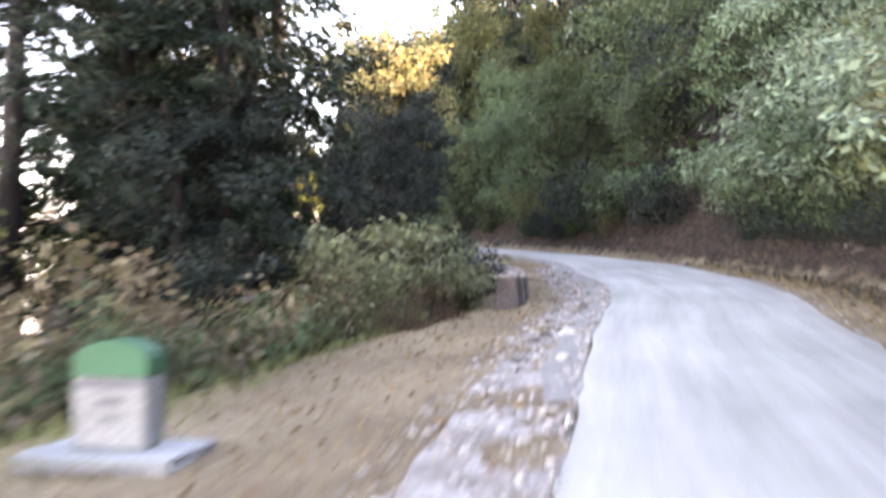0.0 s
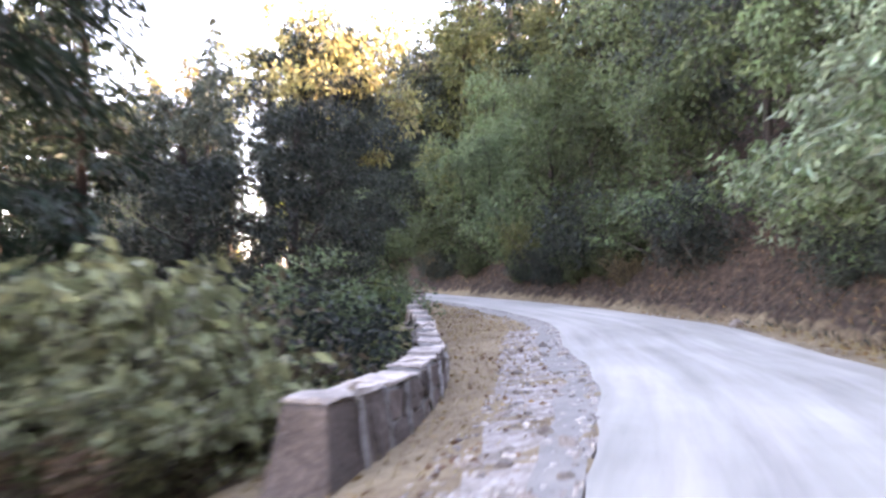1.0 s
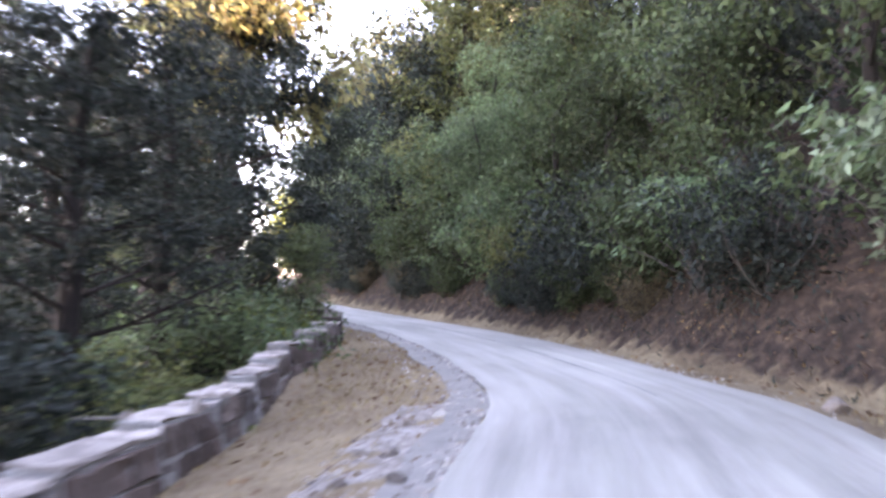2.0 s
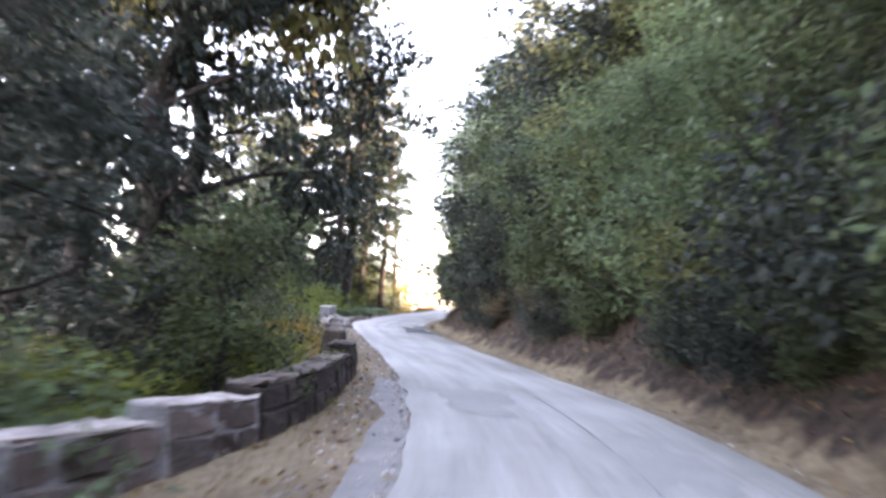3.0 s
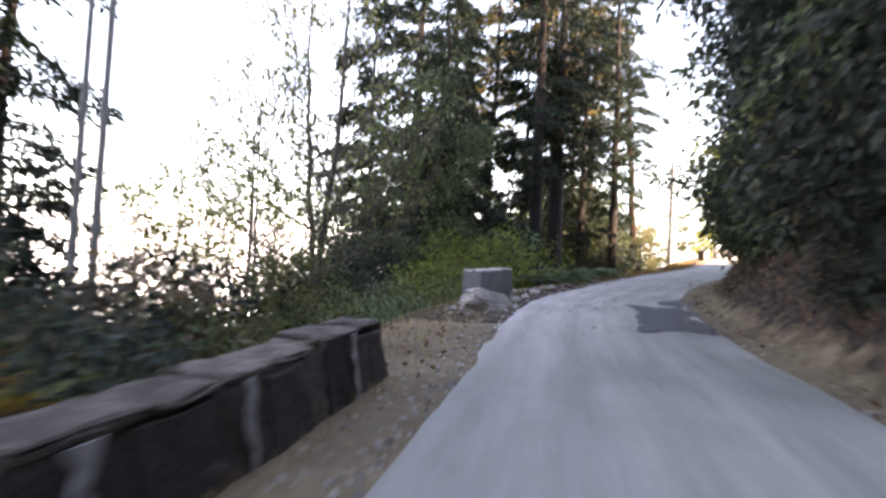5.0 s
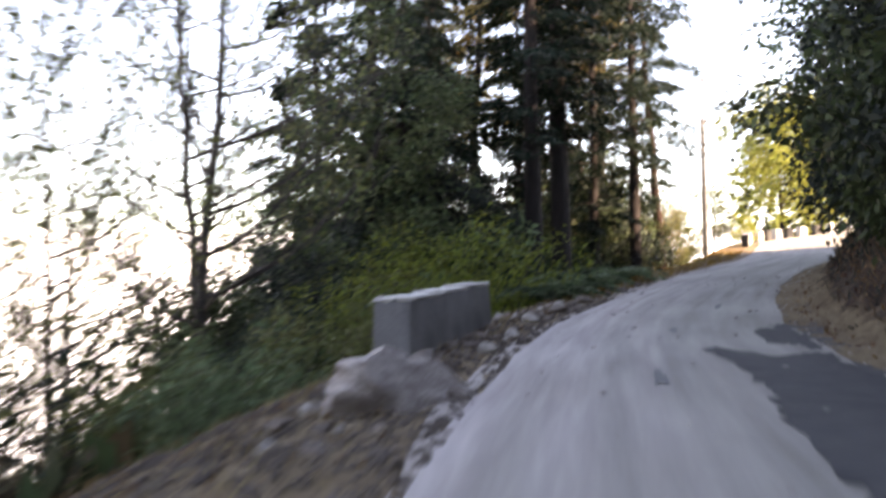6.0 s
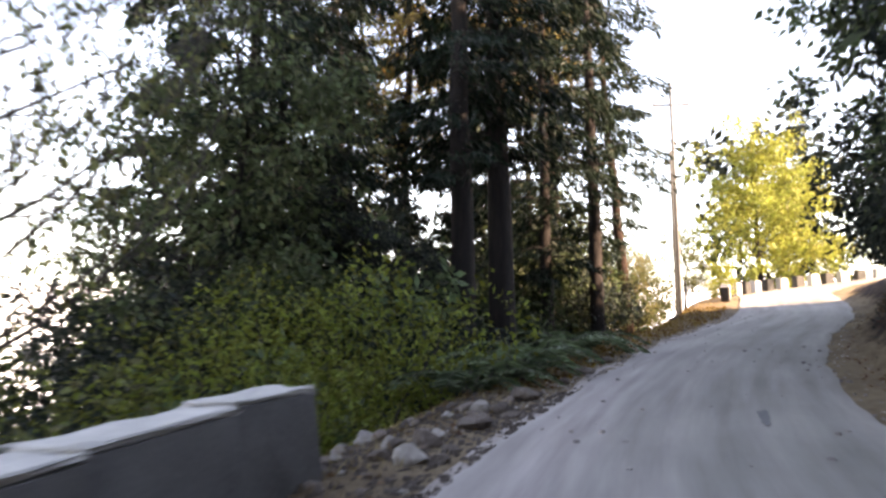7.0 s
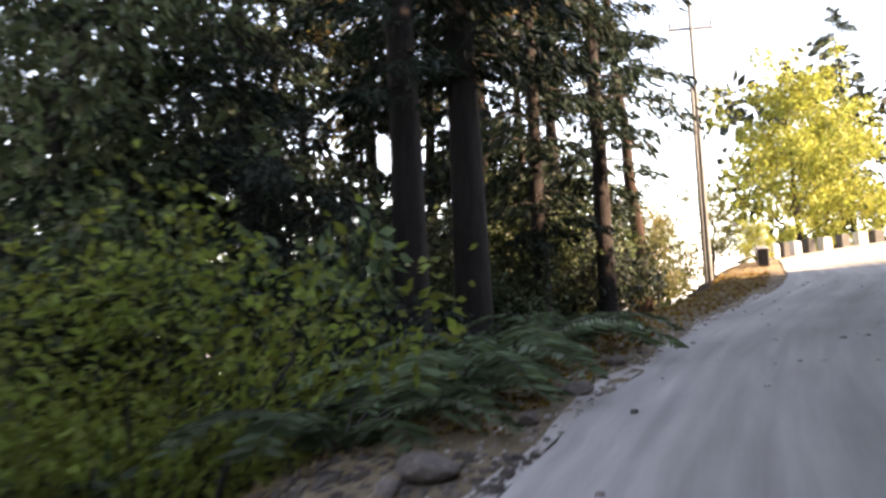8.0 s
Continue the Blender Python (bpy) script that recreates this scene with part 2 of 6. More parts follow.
# ---- mesh helpers ----
def mesh(name, verts, faces, mat, smooth=False):
    me = bpy.data.meshes.new(name)
    verts = np.asarray(verts, dtype=np.float32).reshape(-1, 3)
    if isinstance(faces, np.ndarray):
        k = faces.shape[1]
        me.vertices.add(len(verts))
        me.vertices.foreach_set("co", verts.ravel())
        me.loops.add(faces.size)
        me.loops.foreach_set("vertex_index", faces.ravel().astype(np.int32))
        me.polygons.add(len(faces))
        me.polygons.foreach_set("loop_start", np.arange(0, faces.size, k, dtype=np.int32))
        me.update(calc_edges=True)
    else:
        me.from_pydata(verts.tolist(), [], faces)
    me.materials.append(mat)
    if smooth:
        me.polygons.foreach_set("use_smooth", np.ones(len(me.polygons), dtype=bool))
    return me


def put(name, me, parent=None, m=None, label=""):
    ob = new(name, me)
    if parent is not None:
        ob.parent = parent
    if m is not None:
        ob.matrix_basis = m
    return tagged(ob, label)


def part(name, bm, mat, parent, label="", m=None):
    me = bpy.data.meshes.new(name)
    bm.to_mesh(me)
    bm.free()
    me.materials.append(mat)
    return put(name, me, parent, m, label)


def thing(name, m, label, category, group="", kind=""):
    ob = new(name)
    ob.empty_display_size = 0.2
    ob.matrix_basis = m
    return tagged(ob, label, category, group, kind)


def rough_box(sx, sy, sz, bevel=0.02, jitter=0.01, seed=0, cuts=0, batter=0.0):
    """A box standing on z = 0, with worn edges and slightly uneven corners; batter narrows its top."""
    rng = random.Random(seed)
    bm = bmesh.new()
    bmesh.ops.create_cube(bm, size=1)
    for v in bm.verts:
        top = v.co.z > 0
        v.co = Vector((v.co.x * sx, v.co.y * (sy - (2 * batter if top else 0)), (v.co.z + 0.5) * sz))
    if cuts:
        bmesh.ops.subdivide_edges(bm, edges=bm.edges[:], cuts=cuts, use_grid_fill=True)
    for v in bm.verts:
        v.co += Vector([rng.uniform(-jitter, jitter) for _ in range(3)])
    if bevel:
        bmesh.ops.bevel(bm, geom=[e for e in bm.edges if e.calc_face_angle(0) > 0.6], offset=bevel, segments=1, affect="EDGES")
    return bm


def boulder(size, seed, sub=2, flat=0.6):
    bm = bmesh.new()
    bmesh.ops.create_icosphere(bm, subdivisions=sub, radius=1)
    off = Vector((seed * 3.1, seed * 1.7, 0))
    rng = random.Random(seed)
    planes = [(Vector([rng.gauss(0, 1) for _ in range(3)]).normalized(), rng.uniform(0.55, 0.85)) for _ in range(9)]
    for v in bm.verts:
        for nrm, d in planes:
            over = v.co.dot(nrm) - d
            if over > 0:
                v.co -= nrm * over * 0.9
        v.co *= 1 + 0.16 * noise.noise(v.co * 2 + off) + 0.07 * noise.noise(v.co * 5 + off) + (0.035 * noise.noise(v.co * 12 + off) if sub > 2 else 0)
        v.co = Vector((v.co.x * size[0], v.co.y * size[1], v.co.z * size[2]))
    return bm


def tube(points, radii, sides=7):
    """A tapered tube along points, as verts and quads."""
    pts = [Vector(p) for p in points]
    verts, faces = [], []
    for i, p in enumerate(pts):
        d = (pts[min(i + 1, len(pts) - 1)] - pts[max(i - 1, 0)]).normalized()
        a = d.orthogonal().normalized() if abs(d.z) < 0.95 else Vector((1, 0, 0)).cross(d).normalized()
        b = d.cross(a)
        for k in range(sides):
            t = 2 * math.pi * k / sides
            verts.append(p + float(radii[i]) * (math.cos(t) * a + math.sin(t) * b))
    for i in range(len(pts) - 1):
        for k in range(sides):
            q = (k + 1) % sides
            faces.append((i * sides + k, i * sides + q, (i + 1) * sides + q, (i + 1) * sides + k))
    return verts, faces


def join(tubes):
    verts, faces = [], []
    for v, f in tubes:
        n = len(verts)
        verts += v
        faces += [tuple(i + n for i in q) for q in f]
    return np.array([tuple(v) for v in verts]), np.array(faces)


def leaves(rng, centres, axes, length, width, fold=0.25):
    """Folded rhombic leaves: one quad each, from its foot along its axis."""
    n = len(centres)
    axes = axes / np.linalg.norm(axes, axis=1, keepdims=True)
    side = np.cross(axes, rng.normal(size=(n, 3)))
    side /= np.linalg.norm(side, axis=1, keepdims=True) + 1e-9
    up = np.cross(side, axes)
    L = length * rng.uniform(0.6, 1.3, (n, 1))
    W = width * rng.uniform(0.7, 1.2, (n, 1))
    a = centres
    c = centres + axes * L
    mid = centres + axes * L * 0.45 + up * W * fold
    verts = np.stack([a, mid + side * W / 2, c, mid - side * W / 2], axis=1).reshape(-1, 3)
    return verts, np.arange(4 * n).reshape(-1, 4)


def crown(rng, clumps, per, length, width, droop=0.3, shell=0.55):
    """Leaves round many small clumps (x, y, z, r): denser at their outsides, hanging a little."""
    clumps = np.asarray(clumps, float)
    idx = rng.choice(len(clumps), size=per * len(clumps), p=clumps[:, 3] ** 2 / (clumps[:, 3] ** 2).sum())
    d = rng.normal(size=(len(idx), 3))
    d /= np.linalg.norm(d, axis=1, keepdims=True)
    r = clumps[idx, 3:4] * (shell + (1 - shell) * rng.random((len(idx), 1))) * rng.uniform(0.55, 1.15, (len(idx), 1))
    pos = clumps[idx, :3] + d * r * np.array([1, 1, 0.75])
    axes = d + rng.normal(scale=0.6, size=d.shape) + np.array([0, 0, -droop])
    return leaves(rng, pos, axes, length, width)


# ---- the lie of the land ----
# road centre: x, y, z, half width, width of the left verge, width of the right shoulder, fall of the left verge
CENTRE = [(15.2, -16, -1.5, 1.6, 4.0, 1.4, 0.04), (11.94, -6.94, -1.13, 1.60, 4.0, 1.4, 0.04), (10.37, -2.16, -0.9, 1.60, 4.0, 1.4, 0.04), (8.56, 2.53, -0.64, 1.45, 4.1, 1.5, 0.05),
          (6.90, 7.27, -0.34, 1.44, 4.0, 1.6, 0.06), (5.27, 12.03, -0.04, 1.50, 3.2, 1.7, 0.08), (3.84, 16.85, 0.28, 1.57, 2.5, 1.8, 0.10),
          (2.15, 21.45, 0.5, 1.80, 2.6, 1.7, 0.10), (0.27, 25.19, 0.71, 1.95, 2.9, 1.4, 0.10), (-1.97, 29.28, 1.03, 1.92, 3.2, 1.2, 0.10),
          (-4.53, 32.02, 1.32, 1.78, 3.2, 0.9, 0.1), (-8.39, 35.42, 1.69, 1.77, 1.9, 0.7, 0.07),
          (-12.52, 38.41, 2.02, 1.78, 1.6, 0.6, 0.05), (-16.84, 41.0, 2.36, 1.66, 1.6, 0.6, 0.05), (-21.17, 43.52, 2.71, 1.6, 1.5, 0.6, 0.03),
          (-24.56, 45.53, 2.98, 1.6, 1.5, 0.7, 0.02), (-28.03, 47.61, 3.26, 1.65, 1.5, 0.7, 0), (-32.99, 50.81, 3.65, 1.72, 1.4, 0.8, 0),
          (-36.3, 53.15, 3.89, 1.75, 1.2, 0.9, 0), (-39.24, 55.7, 4.2, 1.68, 1.2, 0.9, 0), (-42.7, 59.29, 4.67, 1.62, 1.3, 0.9, 0),
          (-45.88, 63.19, 5.17, 1.62, 1.4, 0.7, 0), (-50.63, 69.74, 6.0, 1.7, 1.4, 0.7, 0), (-55.94, 75.44, 6.87, 1.8, 1.4, 0.7, 0),
          (-59.68, 79.72, 7.54, 1.9, 1.2, 0.8, 0), (-61.2, 85.5, 8.3, 2.0, 1.0, 1.0, 0), (-60.0, 92.5, 9.1, 2.0, 1.0, 1.0, 0),
          (-54.5, 99, 9.9, 2.0, 1.0, 1.0, 0), (-46.5, 103.5, 10.5, 2.0, 1.0, 1.0, 0)]


def spline(points, step=0.5):
    """Catmull-Rom through the points, at about even steps."""
    p = np.array(points, float)
    p = np.vstack([2 * p[0] - p[1], p, 2 * p[-1] - p[-2]])
    out = []
    for i in range(1, len(p) - 2):
        n = max(2, int(np.linalg.norm(p[i + 1, :2] - p[i, :2]) / step))
        for k in range(n):
            t = k / n
            a, b, c, d = p[i - 1:i + 3]
            out.append(0.5 * (2 * b + (c - a) * t + (2 * a - 5 * b + 4 * c - d) * t * t + (3 * b - a - 3 * c + d) * t ** 3))
    return np.array(out + [p[-2]])


ROAD = spline(CENTRE)
TAN = np.gradient(ROAD[:, :2], axis=0)
TAN /= np.linalg.norm(TAN, axis=1, keepdims=True)
LEFT = np.stack([-TAN[:, 1], TAN[:, 0]], axis=1)
STATION = np.r_[0, np.cumsum(np.linalg.norm(np.diff(ROAD[:, :2], axis=0), axis=1))]


def station(x, y):
    """The distance along the road of the place nearest to (x, y)."""
    return STATION[np.argmin((ROAD[:, 0] - x) ** 2 + (ROAD[:, 1] - y) ** 2)]


S_FAR = station(-51.0, 69.2)


def wobble(x, y, scale):
    return (np.sin(x * scale + 1.3) * np.cos(y * scale * 1.13 - 0.4) + 0.5 * np.sin(x * scale * 2.3 + y * scale * 1.9)
            + 0.25 * np.sin(x * scale * 5.1 - y * scale * 4.3)) / 1.75


def land(x, y):
    """Height of the land, and the signed distances past the left verge and the right shoulder."""
    x, y = np.atleast_1d(np.asarray(x, float)), np.atleast_1d(np.asarray(y, float))
    z, el, er = np.empty_like(x), np.empty_like(x), np.empty_like(x)
    for a in range(0, len(x), 4000):
        dx, dy = x[a:a + 4000, None] - ROAD[None, :, 0], y[a:a + 4000, None] - ROAD[None, :, 1]
        i = np.argmin(dx * dx + dy * dy, axis=1)
        k = np.arange(len(i))
        u = dx[k, i] * LEFT[i, 0] + dy[k, i] * LEFT[i, 1]
        dist = np.sqrt(dx[k, i] ** 2 + dy[k, i] ** 2)
        u = np.sign(u) * np.maximum(np.abs(u), dist * 0.97)
        along = dx[k, i] * TAN[i, 0] + dy[k, i] * TAN[i, 1]
        slope = np.gradient(ROAD[:, 2])[i] / np.maximum(np.gradient(STATION)[i], 1e-3)
        zc = ROAD[i, 2] + np.where(np.abs(along) < 0.6, along * slope, 0)
        hw, verge, shoulder = ROAD[i, 3], ROAD[i, 4], ROAD[i, 5]
        s = STATION[i]
        l, r = u - hw, -u - hw
        d = np.maximum(l - verge, 0)
        down = 0.75 * (np.sqrt(d * d + 0.25) - 0.5)
        down = np.where(down > 26, 26 + (down - 26) * 0.12, down)
        b = np.maximum(r - shoulder, 0)
        hill = np.clip(1 - (s - S_FAR - 1) / 12, 0.0, 1)
        face = 1.5 * (1 - np.exp(-b * 1.5)) * (0.25 + 0.75 * hill)
        up = face + hill * np.minimum(0.78 * np.maximum(b - 0.8, 0), 30)
        rough_l, rough_r = np.clip(d, 0, 3) * 0.09, np.clip(b, 0, 3) * 0.12
        edge = np.clip(np.maximum(l, r) * 3, 0, 1)
        xx, yy = x[a:a + 4000], y[a:a + 4000]
        zz = zc - ROAD[i, 6] * np.clip(l, 0, verge) - down + up + rough_l * wobble(xx, yy, 0.6) + rough_r * wobble(xx, yy, 0.62) + edge * (0.016 * wobble(xx, yy, 3.0) - 0.02)
        z[a:a + 4000] = zz - np.where(np.maximum(l, r) < -0.15, 0.12, 0)
        el[a:a + 4000], er[a:a + 4000] = l - verge, r - shoulder
    return z, el, er


def height(x, y):
    return float(land(x, y)[0][0])


def beside(s, off):
    """A place at that distance along the road, off metres left of its left edge (off > 0) or right of its right edge (off < 0)."""
    i = int(np.clip(np.searchsorted(STATION, s), 0, len(ROAD) - 1))
    u = off + ROAD[i, 3] if off > 0 else off - ROAD[i, 3]
    x, y = ROAD[i, :2] + LEFT[i] * u
    return float(x), float(y), math.degrees(math.atan2(TAN[i, 1], TAN[i, 0]))


def axis_steps(lo, hi, fine_lo, fine_hi, fine, coarse):
    a = [np.arange(lo, fine_lo, coarse), np.arange(fine_lo, fine_hi, fine), np.arange(fine_hi, hi + coarse, coarse)]
    return np.concatenate(a)


gx, gy = axis_steps(-150, 110, -70, 16, 0.4, 8.0), axis_steps(-90, 190, -4, 96, 0.4, 8.0)
GX, GY = np.meshgrid(gx, gy)
GZ, GL, GR = land(GX.ravel(), GY.ravel())
nx = len(gx)
ii = (np.arange(len(gy) - 1)[:, None] * nx + np.arange(nx - 1)[None, :]).ravel()
gf = np.stack([ii, ii + 1, ii + nx + 1, ii + nx], axis=1)
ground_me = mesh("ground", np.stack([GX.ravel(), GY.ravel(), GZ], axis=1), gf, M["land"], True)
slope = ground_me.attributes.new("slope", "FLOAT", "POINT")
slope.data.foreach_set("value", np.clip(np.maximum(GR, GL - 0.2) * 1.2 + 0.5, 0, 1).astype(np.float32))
tagged(new("ground", ground_me), "dry earth hillside with brown leafy banks", "ground", kind="structure")

# backdrop ring to the horizon: the valley and far hills as glowing haze
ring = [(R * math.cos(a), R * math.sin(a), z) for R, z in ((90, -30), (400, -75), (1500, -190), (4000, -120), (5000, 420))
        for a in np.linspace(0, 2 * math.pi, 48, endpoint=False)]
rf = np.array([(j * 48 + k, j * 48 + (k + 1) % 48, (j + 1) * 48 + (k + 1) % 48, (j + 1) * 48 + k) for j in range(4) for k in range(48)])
tagged(new("backdrop", mesh("backdrop", np.array(ring) + np.array([-20, 45, 0]), rf, M["haze"], True)), "backdrop ring glowing like pale haze over the valley", "valley", kind="structure")


def strip(name, us, mat, s0, s1, dz=0.0, seed=0, jag=0.0, camber=0.02, thick=0.12, label="", category="", kind="structure"):
    """A ribbon of the road between two lateral places (fractions of the half width), with an uneven edge and a skirt."""
    rng = np.random.default_rng(seed)
    k = np.where((STATION >= s0) & (STATION <= s1))[0]
    n = len(us)
    verts = []
    jl, jr = (np.convolve(rng.normal(size=len(k) + 4), np.ones(3) / 3, "same")[2:-2] * jag for _ in range(2))
    for q, i in enumerate(k):
        for j, u in enumerate(us):
            w = u * ROAD[i, 3] + (jl[q] if j == n - 1 else -jr[q] if j == 0 else 0)
            x, y = ROAD[i, :2] + LEFT[i] * w
            verts.append((x, y, ROAD[i, 2] + dz + camber * (1 - min(abs(u), 1) ** 2) - ROAD[i, 6] * max(0.0, w - ROAD[i, 3])))
    top = len(verts)
    verts += [(x, y, z - thick) for x, y, z in verts] + verts
    f = []
    for q in range(len(k) - 1):
        for j in range(n - 1):
            a = q * n + j
            f.append((a, a + n, a + n + 1, a + 1))
        for j, flip in ((0, 1), (n - 1, 0)):
            a = q * n + j
            face = (a + 2 * top, a + n + 2 * top, a + n + top, a + top)
            f.append(face if not flip else face[::-1])
    me = mesh(name, verts, f, mat, name == "road")
    dust = me.attributes.new("dust", "FLOAT", "POINT")
    lift = np.interp(STATION[k], [station(-24, 45), station(-31, 49.5), station(-40, 57), station(-47, 64.5)], [0.08, 0.72, 0.66, 0.3])
    row = (lift[:, None] * (0.35 + 0.8 * np.clip(np.array(us)[None, :], -0.2, 1)) + 0.12).ravel()
    dust.data.foreach_set("value", np.r_[row, row, row].astype(np.float32))
    way = me.attributes.new("way", "FLOAT_VECTOR", "POINT")
    vec = np.array([(u * ROAD[i, 3], STATION[i] / 14, 0) for i in k for u in us])
    way.data.foreach_set("vector", np.vstack([vec, vec, vec]).astype(np.float32).ravel())
    return tagged(new(name, me), label, category, kind=kind)


strip("road", [-1, -0.7, -0.35, 0, 0.35, 0.7, 1], M["road"], 0, STATION[-1], 0.0, 1, 0.06, label="pale grey worn single-lane hill road", category="road")
# broken dark edge along the inside of the bend, and worn darker tar across it
strip("gravel_shoulder", [1.01, 1.2, 1.4, 1.6], M["shoulder"], station(7.5, -1), station(-2, 29.3), -0.016, 3, 0.14, 0.0, 0.04, label="pale dusty gravel shoulder beside the road", category="shoulder")
strip("broken_road_edge", [0.99, 1.12, 1.24], M["road_edge"], station(5.5, 8), station(-13.5, 39), -0.004, 2, 0.09, 0.0, label="crumbled grey edge of the hill road", category="road edge")


strip("dust_apron", [0.97, 1.0, 1.05, 1.11], M["dust"], station(-28.5, 48.2), station(-49, 67), -0.006, 8, 0.09, label="pale dusty apron of crushed stone beside the road", category="dusty edge", thick=0.05)
strip("road_seam", [-0.16, -0.145], M["stain"], station(-2.5, 29.8), station(-12, 38.4), 0.005, 5, 0.012, label="thin dark joint between two pours of the road", category="road joint", thick=0.01)


def blot(name, x, y, along, across, mat, seed, dz=0.006, label="", category="patch"):
    """A flat, ragged-edged patch that lies on the road along its direction."""
    s = station(x, y)
    i = int(np.searchsorted(STATION, s))
    u0 = float((np.array([x, y]) - ROAD[i, :2]) @ LEFT[i])
    rng = np.random.default_rng(seed)
    n = 90
    rad = 1 + 0.1 * rng.normal(size=n) + 0.2 * np.sin(3 * np.linspace(0, 2 * math.pi, n) + seed) + 0.12 * np.sin(5 * np.linspace(0, 2 * math.pi, n) + 2 * seed)
    rad = (rad + np.roll(rad, 1)) / 2
    verts = [(0.0, 0.0)]
    verts += [(math.copysign(abs(math.cos(a)) ** 0.6, math.cos(a)) * along / 2 * r, math.copysign(abs(math.sin(a)) ** 0.6, math.sin(a)) * across / 2 * r)
              for a, r in zip(np.linspace(0, 2 * math.pi, n, endpoint=False), rad)]
    inner = [(0.5 * a, 0.5 * b) for a, b in verts[1:]]
    verts += inner
    out = []
    for a, b in verts:
        j = int(np.clip(np.searchsorted(STATION, s + a), 1, len(ROAD) - 1))
        f = (s + a - STATION[j - 1]) / (STATION[j] - STATION[j - 1])
        c = ROAD[j - 1] * (1 - f) + ROAD[j] * f
        u = u0 + b
        p = c[:2] + LEFT[j] * u
        out.append((p[0], p[1], c[2] + dz + 0.02 * (1 - min(abs(u / c[3]), 1) ** 2) - (0.02 if abs(u) > c[3] else 0)))
    f = [(0, 1 + n + k, 1 + n + (k + 1) % n) for k in range(n)] + [(1 + k, 1 + (k + 1) % n, 1 + n + (k + 1) % n, 1 + n + k) for k in range(n)]
    return tagged(new(name, mesh(name, out, f, mat)), label, category, kind="structure")


# the broken tar band along the uphill side of the climb
for k, (x, y, along, across) in enumerate([(-34.8, 54.2, 3.4, 0.85), (-32.35, 51.75, 3.6, 1.3), (-29.85, 49.95, 3.4, 1.25)]):
    blot("tar_patch", x, y, along, across, M["patch"], 3 + 2 * k, 0.006 + 0.004 * k, "dark irregular tar patch on the road", "tar patch")


# worn, slightly darker places where the road leaves the bend
M["worn"] = material("worn_road", [(0.3, (0.175, 0.168, 0.156)), (0.5, (0.215, 0.206, 0.19)), (0.7, (0.262, 0.25, 0.228))], 0.8, 30, 0.85, 0.3, 200)
blot("worn_patch", -11.9, 37.0, 3.0, 1.1, M["worn"], 11, 0.005, "darker worn place on the road", "worn patch")
blot("worn_patch", -7.6, 35.6, 2.6, 0.9, M["worn"], 14, 0.005, "darker worn place on the road", "worn patch")


# small scuffs in the dust of the climb
for k, (x, y, a, w) in enumerate([(-32.6, 50.3, 0.8, 0.12), (-33.9, 52.0, 0.6, 0.15), (-36.2, 53.2, 0.7, 0.1), (-38.6, 56.0, 0.9, 0.1)]):
    blot("scuff", x, y, a, w, M["stain"], 20 + k, 0.009, "grey scuffed spot on the road", "scuff")


# ---- masonry parapets ----
def splotch(w, h, seed, thick=0.012):
    """A thin ragged run of lime on a wall face, w wide and h high, standing on z = 0."""
    rng = random.Random(seed)
    bm = bmesh.new()
    rows = []
    n = 7
    for k in range(n):
        q = k / (n - 1)
        half = w / 2 * rng.uniform(0.3, 1.3)
        mid = rng.uniform(-0.35, 0.35) * w
        rows.append([bm.verts.new((mid + c * half, -thick if abs(c) < 0.9 else 0.004, h * q)) for c in (-1, -0.6, 0.6, 1)])
    for a, b in zip(rows, rows[1:]):
        for k in range(3):
            bm.faces.new((a[k], a[k + 1], b[k + 1], b[k]))
    bm.faces.new(rows[-1])
    bm.faces.new(rows[0][::-1])
    return bm


def wall_core(length, width, tall, seed, flare0, flare1, batter=0.05):
    """The body of one parapet unit: leaning faces, feet that flare at the ends, an uneven weathered surface."""
    bm = rough_box(length, width, tall, 0.0, 0.0, seed, 6, batter)
    off = Vector((seed * 1.7, seed * 0.9, 0))
    for v in bm.verts:
        q = max(0.0, 1 - v.co.z / tall)
        e = v.co.x / (length / 2)
        if e > 0.98:
            v.co.x += flare1 * q ** 1.6
        elif e < -0.98:
            v.co.x -= flare0 * q ** 1.6
        v.co.y *= 1 + 0.1 * q * q
        v.co += Vector((0.02 * noise.noise(v.co * 3 + off), 0.03 * noise.noise(v.co * 4 + off), 0.035 * noise.noise(v.co * 2.3 + off) * (v.co.z / tall)))
    bmesh.ops.bevel(bm, geom=[e for e in bm.edges if e.calc_face_angle(0) > 0.8], offset=0.018, segments=1, affect="EDGES")
    return bm


